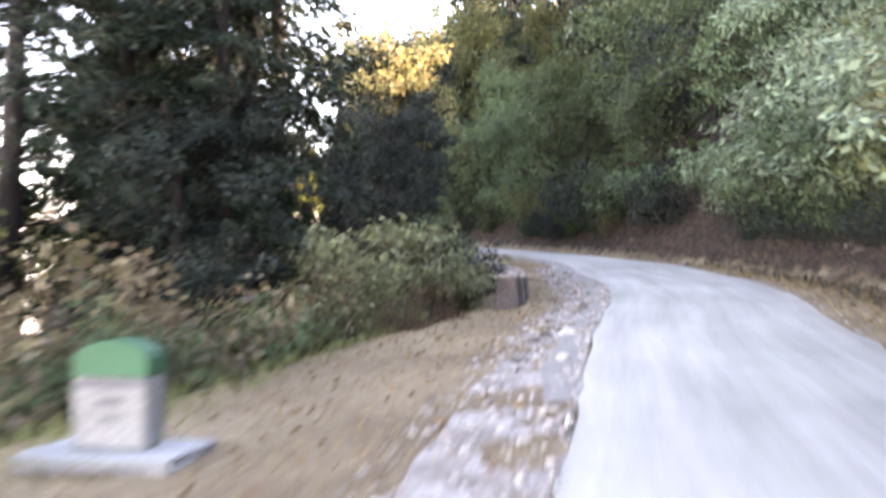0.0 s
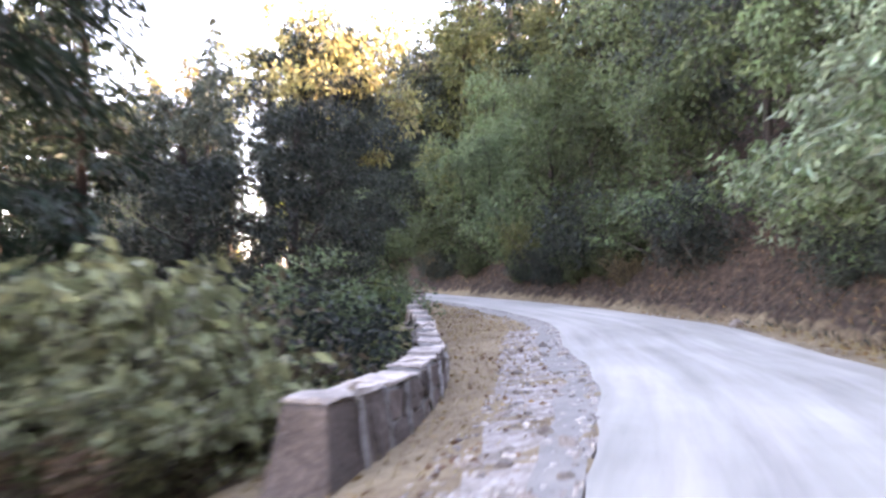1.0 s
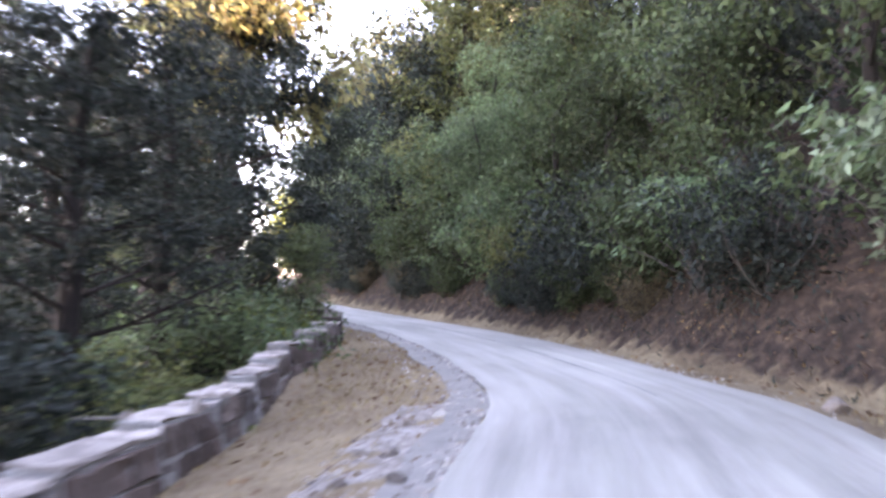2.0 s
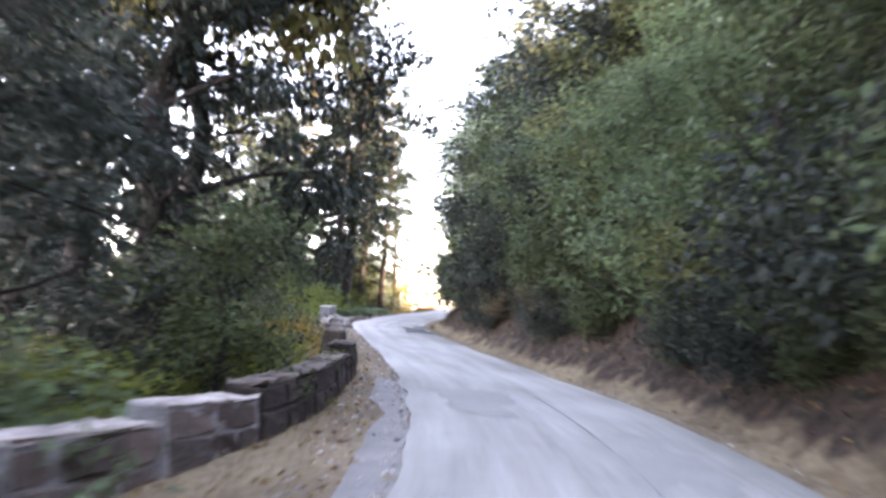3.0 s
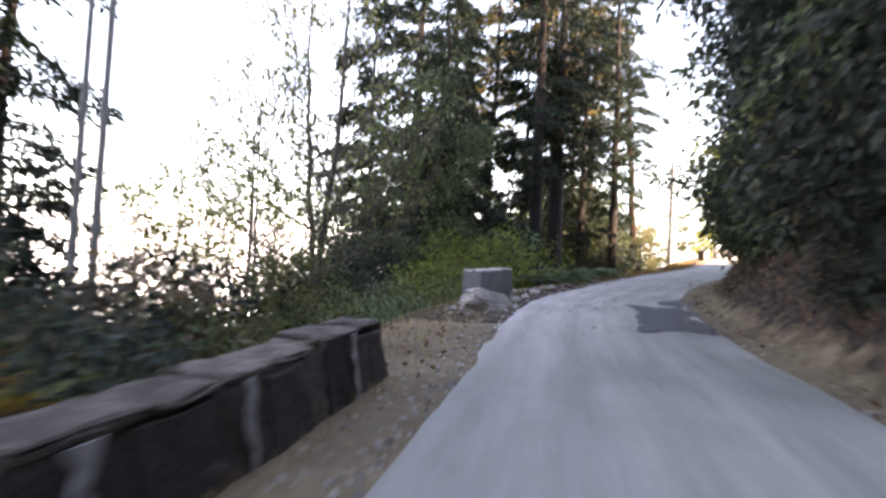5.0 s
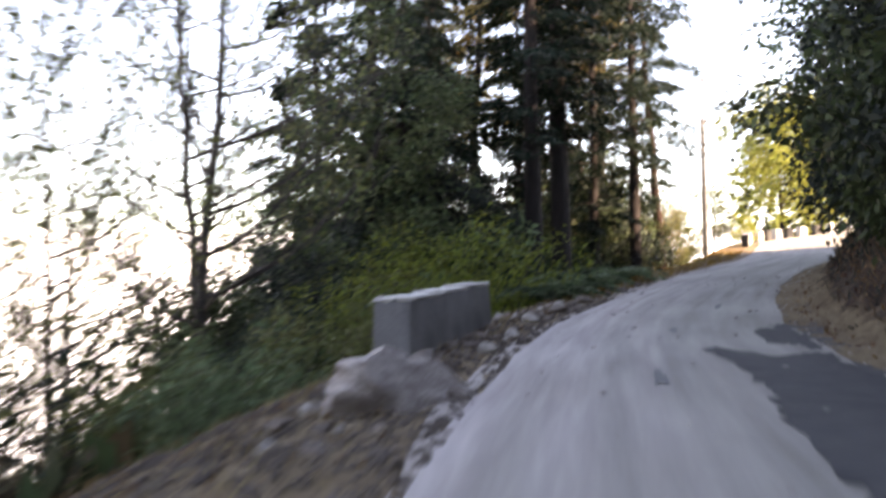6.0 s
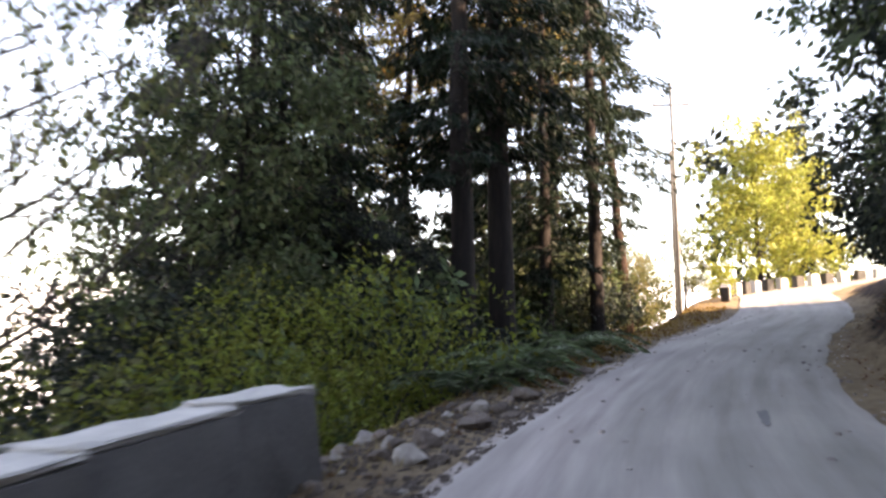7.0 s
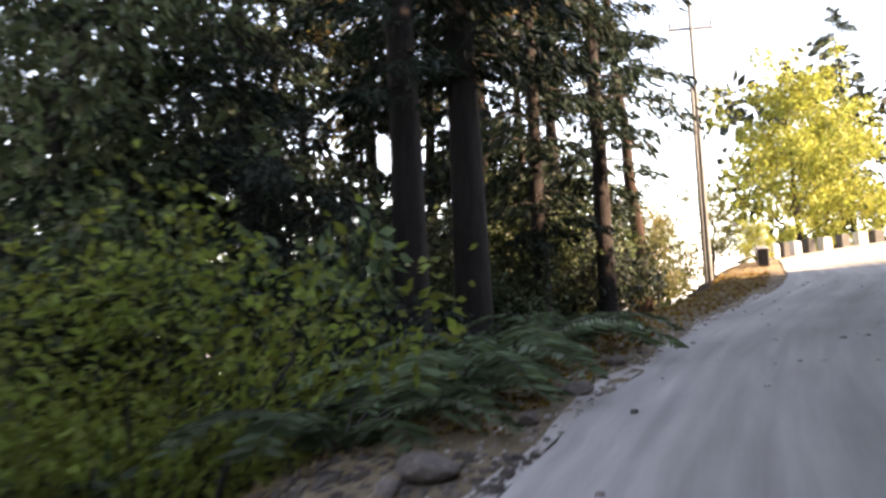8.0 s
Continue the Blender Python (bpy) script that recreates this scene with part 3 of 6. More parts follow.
def parapet(x, y, heading, length, tall, seed, width=0.45, rows=2, ends=(0, 0), dark_unit=False):
    """A low parapet unit: dark plastered core, rough stones showing on its faces, runs of pale lime, a worn cap."""
    rng = random.Random(seed)
    feet = [height(x + c * math.cos(radians(heading)) * length / 2, y + c * math.sin(radians(heading)) * length / 2) for c in (-1, 0, 1)]
    tilt = math.degrees(math.atan2(feet[2] - feet[0], length)) * (0.85 if dark_unit else 0.25)
    z = (sum(feet) / 3 if dark_unit else (min(feet) + feet[1]) / 2) - 0.05
    ob = thing("parapet_wall", pose(x, y, z, 0, -max(-6.0, min(8.0, tilt)), heading), "low near-black stone parapet with a dark worn cap" if dark_unit else "low dark stone parapet with pale lime runs and a worn cap", "parapet", "parapets along the road")
    # later units take nearly black plaster and a dark cap
    plaster, capping = M["parapet_black" if dark_unit else "parapet"], M["cap_dark" if dark_unit else "cap"]
    part("core", wall_core(length, width, tall, seed, 0.22 * ends[0], 0.22 * ends[1]), plaster if dark_unit or rows == 1 else M["lime_streak"], ob, "dark weathered plaster" if dark_unit or rows == 1 else "pale lime mortar between the stones")
    a = -length / 2 + 0.03
    while a < length / 2 - 0.1:
        w = min(rng.uniform(0.5, 1.3), length / 2 - a - 0.02)
        part("cap_slab", rough_box(w - 0.015, width - rng.uniform(0.06, 0.11), rng.uniform(0.03, 0.05), 0.012, 0.016, seed + int(a * 50), 2), capping, ob, "dark cement cap" if dark_unit else "worn pale cement cap", pose(a + w / 2, 0, tall - 0.012, rng.uniform(-2, 2), rng.uniform(-1.2, 1.2), 0))
        a += w
    split = rng.uniform(0.42, 0.56)
    bands = [(0.02, split), (split, 0.96)] if rows == 2 else [(0.05, 0.95)]
    for face in (-1, 1):
        for r, (lo, hi) in enumerate(bands):
            a = -length / 2 + 0.03
            while a < length / 2 - 0.08:
                w = min(rng.uniform(0.3, 0.85), length / 2 - a - 0.03)
                if length / 2 - a - w < 0.2:
                    w = length / 2 - a - 0.03
                h = (hi - lo) * tall
                if rows == 2 or rng.random() < 0.6:
                    bm = rough_box(w - rng.uniform(0.02, 0.06), 0.1, h - rng.uniform(0.015, 0.05), 0.012, 0.02, seed * 31 + int(a * 100) + r, 1)
                    part("stone", bm, plaster if dark_unit or rng.random() < 0.45 else M["stone"], ob, m=pose(a + w / 2, face * (0.55 * width - 0.0725 * lo - 0.05 + rng.uniform(0.0, 0.024)), lo * tall + 0.01, face * 6.5, rng.uniform(-2, 2), 0))
                a += w
        for k in range(0 if dark_unit and rows == 2 else rng.choice([0, 0, 1, 1, 2] if rows == 2 else [0, 0, 1])):
            h = tall * rng.uniform(0.7, 0.98)
            part("lime_run", splotch(rng.choice([0.05, 0.08, 0.13, 0.2, 0.3]), h, seed + 7 * k), M["lime_streak"], ob, "pale run of lime mortar",
                 pose(rng.uniform(-0.46, 0.46) * length, face * (0.55 * width + 0.022), 0.9 * (tall - h), -6.5, 0, 0) if face < 0 else
                 pose(rng.uniform(-0.46, 0.46) * length, face * (0.55 * width + 0.022), 0.9 * (tall - h), -6.5, 0, 180))
    return ob


# the road-side foot of the parapets: round the bend, then along the straight after a gap
FACE = [[(0.93, 15.45), (0.49, 16.6), (-0.06, 17.85), (-0.8, 19.32), (-1.9, 21.2), (-3.53, 23.48), (-5.02, 25.65), (-6.24, 27.28), (-7.75, 29.08),
         (-8.38, 30.24), (-9.35, 31.61), (-10.23, 32.89), (-11.33, 34.08), (-12.8, 35.32), (-13.92, 36.19), (-15.08, 37.11)],
        [(-18.3, 38.85), (-19.45, 39.7), (-21.21, 40.83), (-23.18, 42.03), (-25.37, 43.35)]]
UNITS = [[1.35, 1.5, 1.6, 1.75, 1.6, 1.7, 1.6, 1.55, 1.5, 1.6, 1.45, 1.55, 1.5, 1.7, 1.6, 1.5, 0.85, 1.05], [1.85, 1.5, 1.55, 1.7, 1.75]]
seed = 100
for face, units in zip(FACE, UNITS):
    line = spline(face, 0.1)
    run = np.r_[0, np.cumsum(np.linalg.norm(np.diff(line, axis=0), axis=1))]
    at, gaps = 0.0, random.Random(seed)
    for n, length in enumerate(units):
        a, b = (np.array([np.interp(q, run, line[:, k]) for k in (0, 1)]) for q in (at, at + length))
        d = (b - a) / np.linalg.norm(b - a)
        c = (a + b) / 2 + np.array([-d[1], d[0]]) * 0.23
        last, first = n == len(units) - 1, n == 0
        parapet(c[0], c[1], math.degrees(math.atan2(d[1], d[0])), length, 0.62 if (last and face is FACE[0]) or first else 0.47 if n == len(units) - 2 and face is FACE[0] else gaps.uniform(0.54, 0.58), seed,
                rows=1 if first or face is FACE[1] else 2, ends=(int(first), int(last)), dark_unit=face is FACE[1] or at > 20.5)
        seed += 1
        at += length + gaps.uniform(0.0, 0.06)


# ---- grey concrete wall ----
def concrete_wall(x0, y0, x1, y1, z, tall, seed, out):
    length, heading = math.hypot(x1 - x0, y1 - y0), math.degrees(math.atan2(y1 - y0, x1 - x0))
    ob = thing("concrete_wall", pose((x0 + x1) / 2, (y0 + y1) / 2, z, 0, -2.6, heading), "raw grey concrete parapet block with a pale top", "parapet", "concrete parapets")
    bm = rough_box(length, 0.5, tall, 0.0, 0.008, seed, 4, 0.05)
    for v in bm.verts:
        q = (1 - v.co.z / tall)
        if v.co.x * out > length * 0.49 * abs(out):
            v.co.x += out * 0.16 * q
    bmesh.ops.bevel(bm, geom=[e for e in bm.edges if e.calc_face_angle(0) > 0.8], offset=0.02, segments=2, affect="EDGES")
    part("body", bm, M["concrete"], ob)
    # thin layer over the top face, about three times paler than the body
    part("top", rough_box(length - 0.03, 0.385, 0.04, 0.012, 0.01, seed + 1, 3), M["concrete_top"], ob, "thin rough top layer, paler than the body", pose(0, 0, tall - 0.008))
    return ob


concrete_wall(-35.2, 48.68, -36.72, 49.7, 3.0, 1.4, 1, -1)
concrete_wall(-36.69, 49.66, -38.02, 50.62, 3.04, 1.46, 2, -0.4)
concrete_wall(-38.0, 50.58, -38.9, 51.38, 3.1, 1.5, 3, 1)

# ---- milestone ----
ms = thing("milestone", pose(2.95, 5.42, height(2.95, 5.42) - 0.02, 0, 0, 24), "white kilometre stone with a green rounded top", "milestone")
part("base", rough_box(1.05, 0.7, 0.12, 0.02, 0.015, 5, 2), M["stone_white"], ms, "chipped white base slab")
part("body", rough_box(0.5, 0.26, 0.46, 0.02, 0.004, 6, 1), M["stone_white"], ms, "white painted stone body", pose(0, 0, 0.12))
bm = bmesh.new()
prof = [(-0.25, 0.0), (0.25, 0.0), (0.25, 0.1)] + [(0.25 * math.cos(a), 0.1 + 0.13 * math.sin(a)) for a in np.linspace(0.15, math.pi - 0.15, 9)] + [(-0.25, 0.1)]
vs = [[bm.verts.new((x, yy, z)) for x, z in prof] for yy in (-0.13, 0.13)]
for loop in (vs[0], vs[1][::-1]):
    bm.faces.new(loop)
for k in range(len(prof)):
    q = (k + 1) % len(prof)
    bm.faces.new((vs[0][k], vs[1][k], vs[1][q], vs[0][q]))
bmesh.ops.bevel(bm, geom=[e for e in bm.edges if e.calc_face_angle(0) > 1.2], offset=0.012, segments=2, affect="EDGES")
part("head", bm, M["green"], ms, "green painted rounded head", pose(0, 0, 0.58))
for w, z, h in ((0.44, 0.51, 0.06), (0.16, 0.4, 0.05), (0.12, 0.3, 0.03)):
    part("lettering", rough_box(w, 0.004, h, 0, 0.0, 7), M["grey_text"], ms, "faded lettering band", pose(0, -0.134, z))


# ---- plants: one of each kind, then copies ----
ZERO = pose(0, 0, -200)


def plant(name, label, category, trunk, trunk_mat, leaf_mesh, leaf_mat, crown_label=""):
    """A plant made once; its parts are the trunk with its limbs, and the crown of leaves."""
    ob = thing(name, ZERO, label, category)
    if trunk:
        put("trunk", mesh(name + "_trunk", *join(trunk[:1]), trunk_mat, True), ob)
        if len(trunk) > 1:
            tagged(put("branchwork", mesh(name + "_branchwork", *join(trunk[1:]), trunk_mat, True), ob), kind="stuff")
    tagged(put("crown", mesh(name + "_crown", *leaf_mesh, leaf_mat), ob, label=crown_label), kind="stuff")
    return ob


def limbs(rng, top, radius, tall, count, low, spread, lean=(0, 0), rise=0.5, wander=0.25):
    """A tapered trunk with curving limbs; returns the tubes and the limbs' points."""
    pts, rad = [], []
    for k in range(9):
        t = k / 8
        pts.append((lean[0] * t + wander * t * rng.normal(), lean[1] * t + wander * t * rng.normal(), top * t))
        rad.append(radius * (1 - 0.75 * t) * (1.25 if k == 0 else 1))
    tubes, tips = [tube(pts, rad, 8)], []
    for k in range(count):
        t = low + (1 - low) * (k + rng.random() * 0.8) / count
        i = min(int(t * 8), 7)
        base = np.array(pts[i]) * (1 - (t * 8 - i)) + np.array(pts[i + 1]) * (t * 8 - i)
        az = k * 2.4 + rng.uniform(-0.5, 0.5)
        L = spread * (1 - 0.45 * t) * rng.uniform(0.7, 1.2)
        d = np.array([math.cos(az), math.sin(az), rise])
        path = [base + d * L * q + np.array([0, 0, 0.15 * L * q * q]) + rng.normal(scale=0.06 * L, size=3) * q for q in (0, 0.33, 0.66, 1)]
        r = radius * (1 - 0.75 * t) * 0.34
        tubes.append(tube(path, [r, r * 0.7, r * 0.45, r * 0.15], 4))
        tips += path[1:]
        for q in (1, 2):
            d2 = d + rng.normal(scale=0.7, size=3)
            p2 = [path[q] + d2 * L * 0.4 * w for w in (0, 0.5, 1)]
            tubes.append(tube(p2, [r * 0.4, r * 0.25, r * 0.08], 3))
            tips += p2[1:]
    return tubes, tips


def broadleaf(name, seed, tall, spread, mat, label, leaf_size=0.16, per=70, clump=0.7, count=16, radius=0.16, low=0.3, bark="bark", droop=0.5, category="tree", rise=0.5, extra=1, keep=0.45, shell=0.5):
    per, leaf_size = int(per * 0.48), leaf_size * 1.16
    rng = np.random.default_rng(seed)
    tubes, tips = limbs(rng, tall * 0.85, radius, tall, count, low, spread, rise=rise)
    cl = [(*(p + rng.normal(scale=clump * 0.35, size=3)), clump * rng.uniform(0.5, 1.15)) for p in tips for _ in range(extra) if rng.random() < keep]
    return plant(name, label, category, tubes, M[bark], crown(rng, cl, int(per / keep), leaf_size, leaf_size * 0.52, droop, shell), M[mat])


def shrub(name, seed, tall, spread, mat, label, leaf_size=0.13, per=60, stems=9, clump=0.4, droop=0.3, category="shrub"):
    per, leaf_size = int(per * 0.64), leaf_size * 1.08
    rng = np.random.default_rng(seed)
    tubes, cl = [], []
    for k in range(stems):
        az, out = k * 2.4 + rng.uniform(-0.4, 0.4), spread * math.sqrt((k + 0.5) / stems)
        h = tall * rng.uniform(0.55, 1.0) * (1 - 0.45 * (out / spread) ** 2)
        path = [np.array([math.cos(az) * out * q ** 0.8, math.sin(az) * out * q ** 0.8, h * q]) + rng.normal(scale=0.06, size=3) * q for q in (0, 0.3, 0.6, 0.85, 1)]
        tubes.append(tube(path, [0.03, 0.024, 0.018, 0.012, 0.005], 5))
        for p in path[1:]:
            for _ in range(2):
                cl.append((*(p + rng.normal(scale=clump * 0.6, size=3)), clump * rng.uniform(0.6, 1.2)))
    cl = [(x, y, max(z, 0.1), r) for x, y, z, r in cl]
    return plant(name, label, category, tubes, M["twig"], crown(rng, cl, per, leaf_size, leaf_size * 0.5, droop), M[mat])


def spray_bush(name, seed, tall, spread, mat, label, leaf_size=0.26, sprays=46, per=26, slim=0.36, fall=1.0, category="shrub"):
    """A bush of arching branches; big leaves hang in rows along the outer part of each, with dark gaps between the branches."""
    rng = np.random.default_rng(seed)
    tubes, feet, axes = [], [], []
    for k in range(sprays):
        az = k * 2.4 + rng.uniform(-0.4, 0.4)
        out = spread * math.sqrt((k + 0.5) / sprays) * rng.uniform(0.75, 1.15)
        h = tall * rng.uniform(0.6, 1.0) * (1 - 0.3 * (out / spread) ** 2)
        d, side = np.array([math.cos(az), math.sin(az), 0.0]), np.array([-math.sin(az), math.cos(az), 0.0])
        q = np.linspace(0, 1, 7)
        path = d * out * (q ** 1.3)[:, None] + np.array([0, 0, 1.0]) * (h * (1.35 * q - 0.55 * fall * q ** 3))[:, None] + rng.normal(scale=0.05, size=(7, 3)) * q[:, None]
        tubes.append(tube(path, [0.032 * (1.08 - v) for v in q], 4))
        w = 0.35 + 0.65 * rng.random(per) ** 0.8
        p = np.stack([np.interp(w, q, path[:, c]) for c in range(3)], axis=1) + rng.normal(scale=0.07, size=(per, 3))
        feet.append(p)
        axes.append(side * rng.choice([-1, 1], (per, 1)) * rng.uniform(0.3, 1.0, (per, 1)) + d * rng.uniform(0.1, 0.9, (per, 1)) + np.array([0, 0, -0.75]) * rng.uniform(0.2, 1.3, (per, 1)))
    lm = leaves(rng, np.vstack(feet), np.vstack(axes), leaf_size, leaf_size * slim, 0.3)
    return plant(name, label, category, tubes, M["twig"], lm, M[mat])


def conifer(name, seed, tall, spread, mat, label, low=0.22, radius=0.32, density=1.0, bark="bark", lean=(0, 0), needle=(0.36, 0.085)):
    """A tall conifer: straight trunk, whorls of drooping branches with hanging sprays."""
    rng = np.random.default_rng(seed)
    pts = [(lean[0] * t + 0.1 * rng.normal() * t, lean[1] * t + 0.1 * rng.normal() * t, tall * t) for t in np.linspace(0, 1, 12)]
    rad = [radius * (1 - 0.93 * t) * (1.25 if t == 0 else 1) for t in np.linspace(0, 1, 12)]
    tubes, feet, axes = [tube(pts, rad, 9)], [], []
    whorls = int(tall * 3.0)
    for k in range(whorls):
        t = low + (1 - low) * ((k + rng.random()) / whorls)
        L = spread * (1 - t) ** 0.5 * rng.uniform(0.5, 1.15) + 0.25
        if t < low + 0.12:
            L *= rng.uniform(0.35, 1.0)
        az = rng.uniform(0, 2 * math.pi)
        base = np.array([lean[0] * t, lean[1] * t, tall * t])
        d = np.array([math.cos(az), math.sin(az), 0.0])
        path = [base + d * L * q + np.array([0, 0, 0.22 * L * q - 0.42 * L * q * q]) for q in np.linspace(0, 1, 5)]
        tubes.append(tube(path, [0.05 * (1 - t) + 0.02, 0.035 * (1 - t) + 0.014, 0.02, 0.012, 0.004], 4))
        n = int(165 * density * L / spread + 34)
        q = rng.random(n) ** 0.7
        p = base + d * L * q[:, None] + np.stack([0 * q, 0 * q, 0.22 * L * q - 0.42 * L * q * q], axis=1)
        side = np.cross(d, [0, 0, 1])
        p = p + side * rng.normal(scale=0.3 * L / 2 + 0.12, size=(n, 1)) * (1.1 - 0.5 * q[:, None]) + np.array([0, 0, -0.25]) * rng.random((n, 1))
        feet.append(p)
        axes.append(d * 0.6 + side * rng.normal(scale=0.6, size=(n, 1)) + np.array([0, 0, -0.7]) + rng.normal(scale=0.25, size=(n, 3)))
    lm = leaves(rng, np.vstack(feet), np.vstack(axes), needle[0], needle[1], 0.15)
    return plant(name, label, "tree", tubes, M[bark], lm, M[mat])


def bare_tree(name, seed, tall, label, leaf_n=3600):
    """Two slender stems from one foot, long arms that curve upwards, fine twigs and a few last leaves."""
    rng = np.random.default_rng(seed)
    tubes, ends = [], []

    def arm(p, d, L, r, depth):
        n = 7 if depth == 0 else 5
        path = [p]
        for q in range(n):
            d = d + rng.normal(scale=0.09, size=3) + np.array([0, 0, 0.1])
            d = d / np.linalg.norm(d)
            path.append(path[-1] + d * L / n)
        tubes.append(tube(path, [max(r * (1 - 0.85 * q / n), 0.008) for q in range(n + 1)], 5 if depth == 0 else 3))
        if depth > 0:
            ends.extend(path[2:])
        if depth < 2:
            for q in range(2, n + 1):
                for w in range(2 if depth == 0 else 1):
                    side = rng.normal(size=3)
                    arm(path[q], d * 0.7 + side * 0.45 + np.array([0, 0, 0.1]), L * rng.uniform(0.22, 0.42), max(r * (1 - 0.85 * q / n) * 0.6, 0.01), depth + 1)

    for k in (0, 1):
        stem = [np.array([0.12 * (k - 0.5), 0, 0])]
        for q in range(14):
            out = (0.2 if 4 < q < 9 else 0.02) * (k - 0.5)
            stem.append(stem[-1] + np.array([out + 0.05 * rng.normal(), 0.05 * rng.normal(), tall / 14]))
        r0 = 0.17 - 0.02 * k
        tubes.append(tube(stem, [r0 * (1 - 0.065 * q) for q in range(15)], 8))
        for q in range(5, 15):
            for w in range(3):
                az = q * 2.4 + 2.09 * w + 3.1 * k + rng.uniform(-0.5, 0.5)
                p = stem[q] + (stem[q] - stem[q - 1]) * rng.uniform(-0.8, 0.0)
                arm(p, np.array([math.cos(az), math.sin(az), 0.25]), tall * rng.uniform(0.2, 0.32) * (1.25 - 0.05 * q), r0 * (1 - 0.065 * q) * 0.5, 0)
    e = np.array(ends)[rng.integers(0, len(ends), leaf_n)] + rng.normal(scale=0.05, size=(leaf_n, 3))
    lm = leaves(rng, e, rng.normal(size=(leaf_n, 3)) * 0.6 + np.array([0, 0, -0.9]), 0.17, 0.085)
    return plant(name, label, "tree", tubes, M["twig"], lm, M["olive"], "sparse last leaves")


def fern(name, seed, label, fronds=11, length=1.0):
    rng = np.random.default_rng(seed)
    tubes, feet, axes = [], [], []
    for k in range(fronds):
        az = k * 2.4
        L = length * rng.uniform(0.7, 1.15)
        d = np.array([math.cos(az), math.sin(az), 0])
        path = [d * L * q + np.array([0, 0, L * (1.1 * q - 0.95 * q * q)]) for q in np.linspace(0, 1, 7)]
        tubes.append(tube(path, [0.01 * (1.1 - q) for q in np.linspace(0, 1, 7)], 4))
        for q in np.linspace(0.12, 0.98, 34):
            p = d * L * q + np.array([0, 0, L * (1.1 * q - 0.95 * q * q)])
            for w in (-1, 1):
                feet.append(p)
                axes.append(np.cross(d, [0, 0, 1]) * w + d * 0.4 + np.array([0, 0, -0.25]))
    feet, axes = np.array(feet), np.array(axes)
    lm = leaves(rng, feet, axes, 0.17 * length, 0.036 * length)
    return plant(name, label, "fern", tubes, M["twig"], lm, M["broad"])


def set_plant(ob, x, y, scale=1.0, turn=0.0, sink=0.1, z=None, lean=(0, 0), group="", squash=1.0):
    z = height(x, y) if z is None else z
    c = copy_thing(ob, pose(x, y, z - sink, lean[0], lean[1], turn) @ Matrix.Diagonal((scale, scale, scale * squash, 1)))
    return tagged(c, group=group)


def overhanging_tree(x, y, tip, seed, label="dark tree with a leafy limb hanging over the parapet"):
    """A dark tree whose long limb reaches out to hang a bunch of leaves over the parapet."""
    rng = np.random.default_rng(seed)
    z = height(x, y) - 0.3
    t = np.array(tip) - np.array([x, y, z])
    trunk = tube([(0, 0, 0), (0.1, 0.05, 3), (0, 0.2, 6), (-0.2, 0.3, 9), (-0.2, 0.3, 12)], [0.3, 0.24, 0.2, 0.15, 0.07], 8)
    start = np.array([0, 0.2, 6.5])
    limb = [start * (1 - q) + t * q + np.array([0, 0, 1.9 * math.sin(math.pi * q)]) for q in np.linspace(0, 1, 8)]
    tubes = [trunk, tube(limb, [0.055 - 0.006 * k for k in range(8)], 6)]
    cl = [(*(t + rng.normal(scale=(0.5, 0.5, 0.95))), rng.uniform(0.28, 0.5)) for _ in range(38)]
    cl += [(*(limb[5] + rng.normal(scale=0.3, size=3)), 0.45) for _ in range(3)]
    for k in range(12):
        a = k * 2.4
        p = [np.array([0, 0.2, 7 + 0.4 * k]) + np.array([math.cos(a), math.sin(a), 0.3]) * (2.6 - 0.15 * k) * q for q in (0, 0.5, 1)]
        tubes.append(tube(p, [0.06, 0.04, 0.01], 5))
        cl += [(*(p[i] + rng.normal(scale=0.3, size=3)), rng.uniform(0.5, 0.9)) for i in (1, 2, 2)]
    ob = plant("overhanging_tree", label, "tree", tubes, M["bark"], crown(rng, cl, 210, 0.115, 0.06, 0.9, 0.3), M["broad_dark"])
    ob.matrix_basis = pose(x, y, z)
    return ob


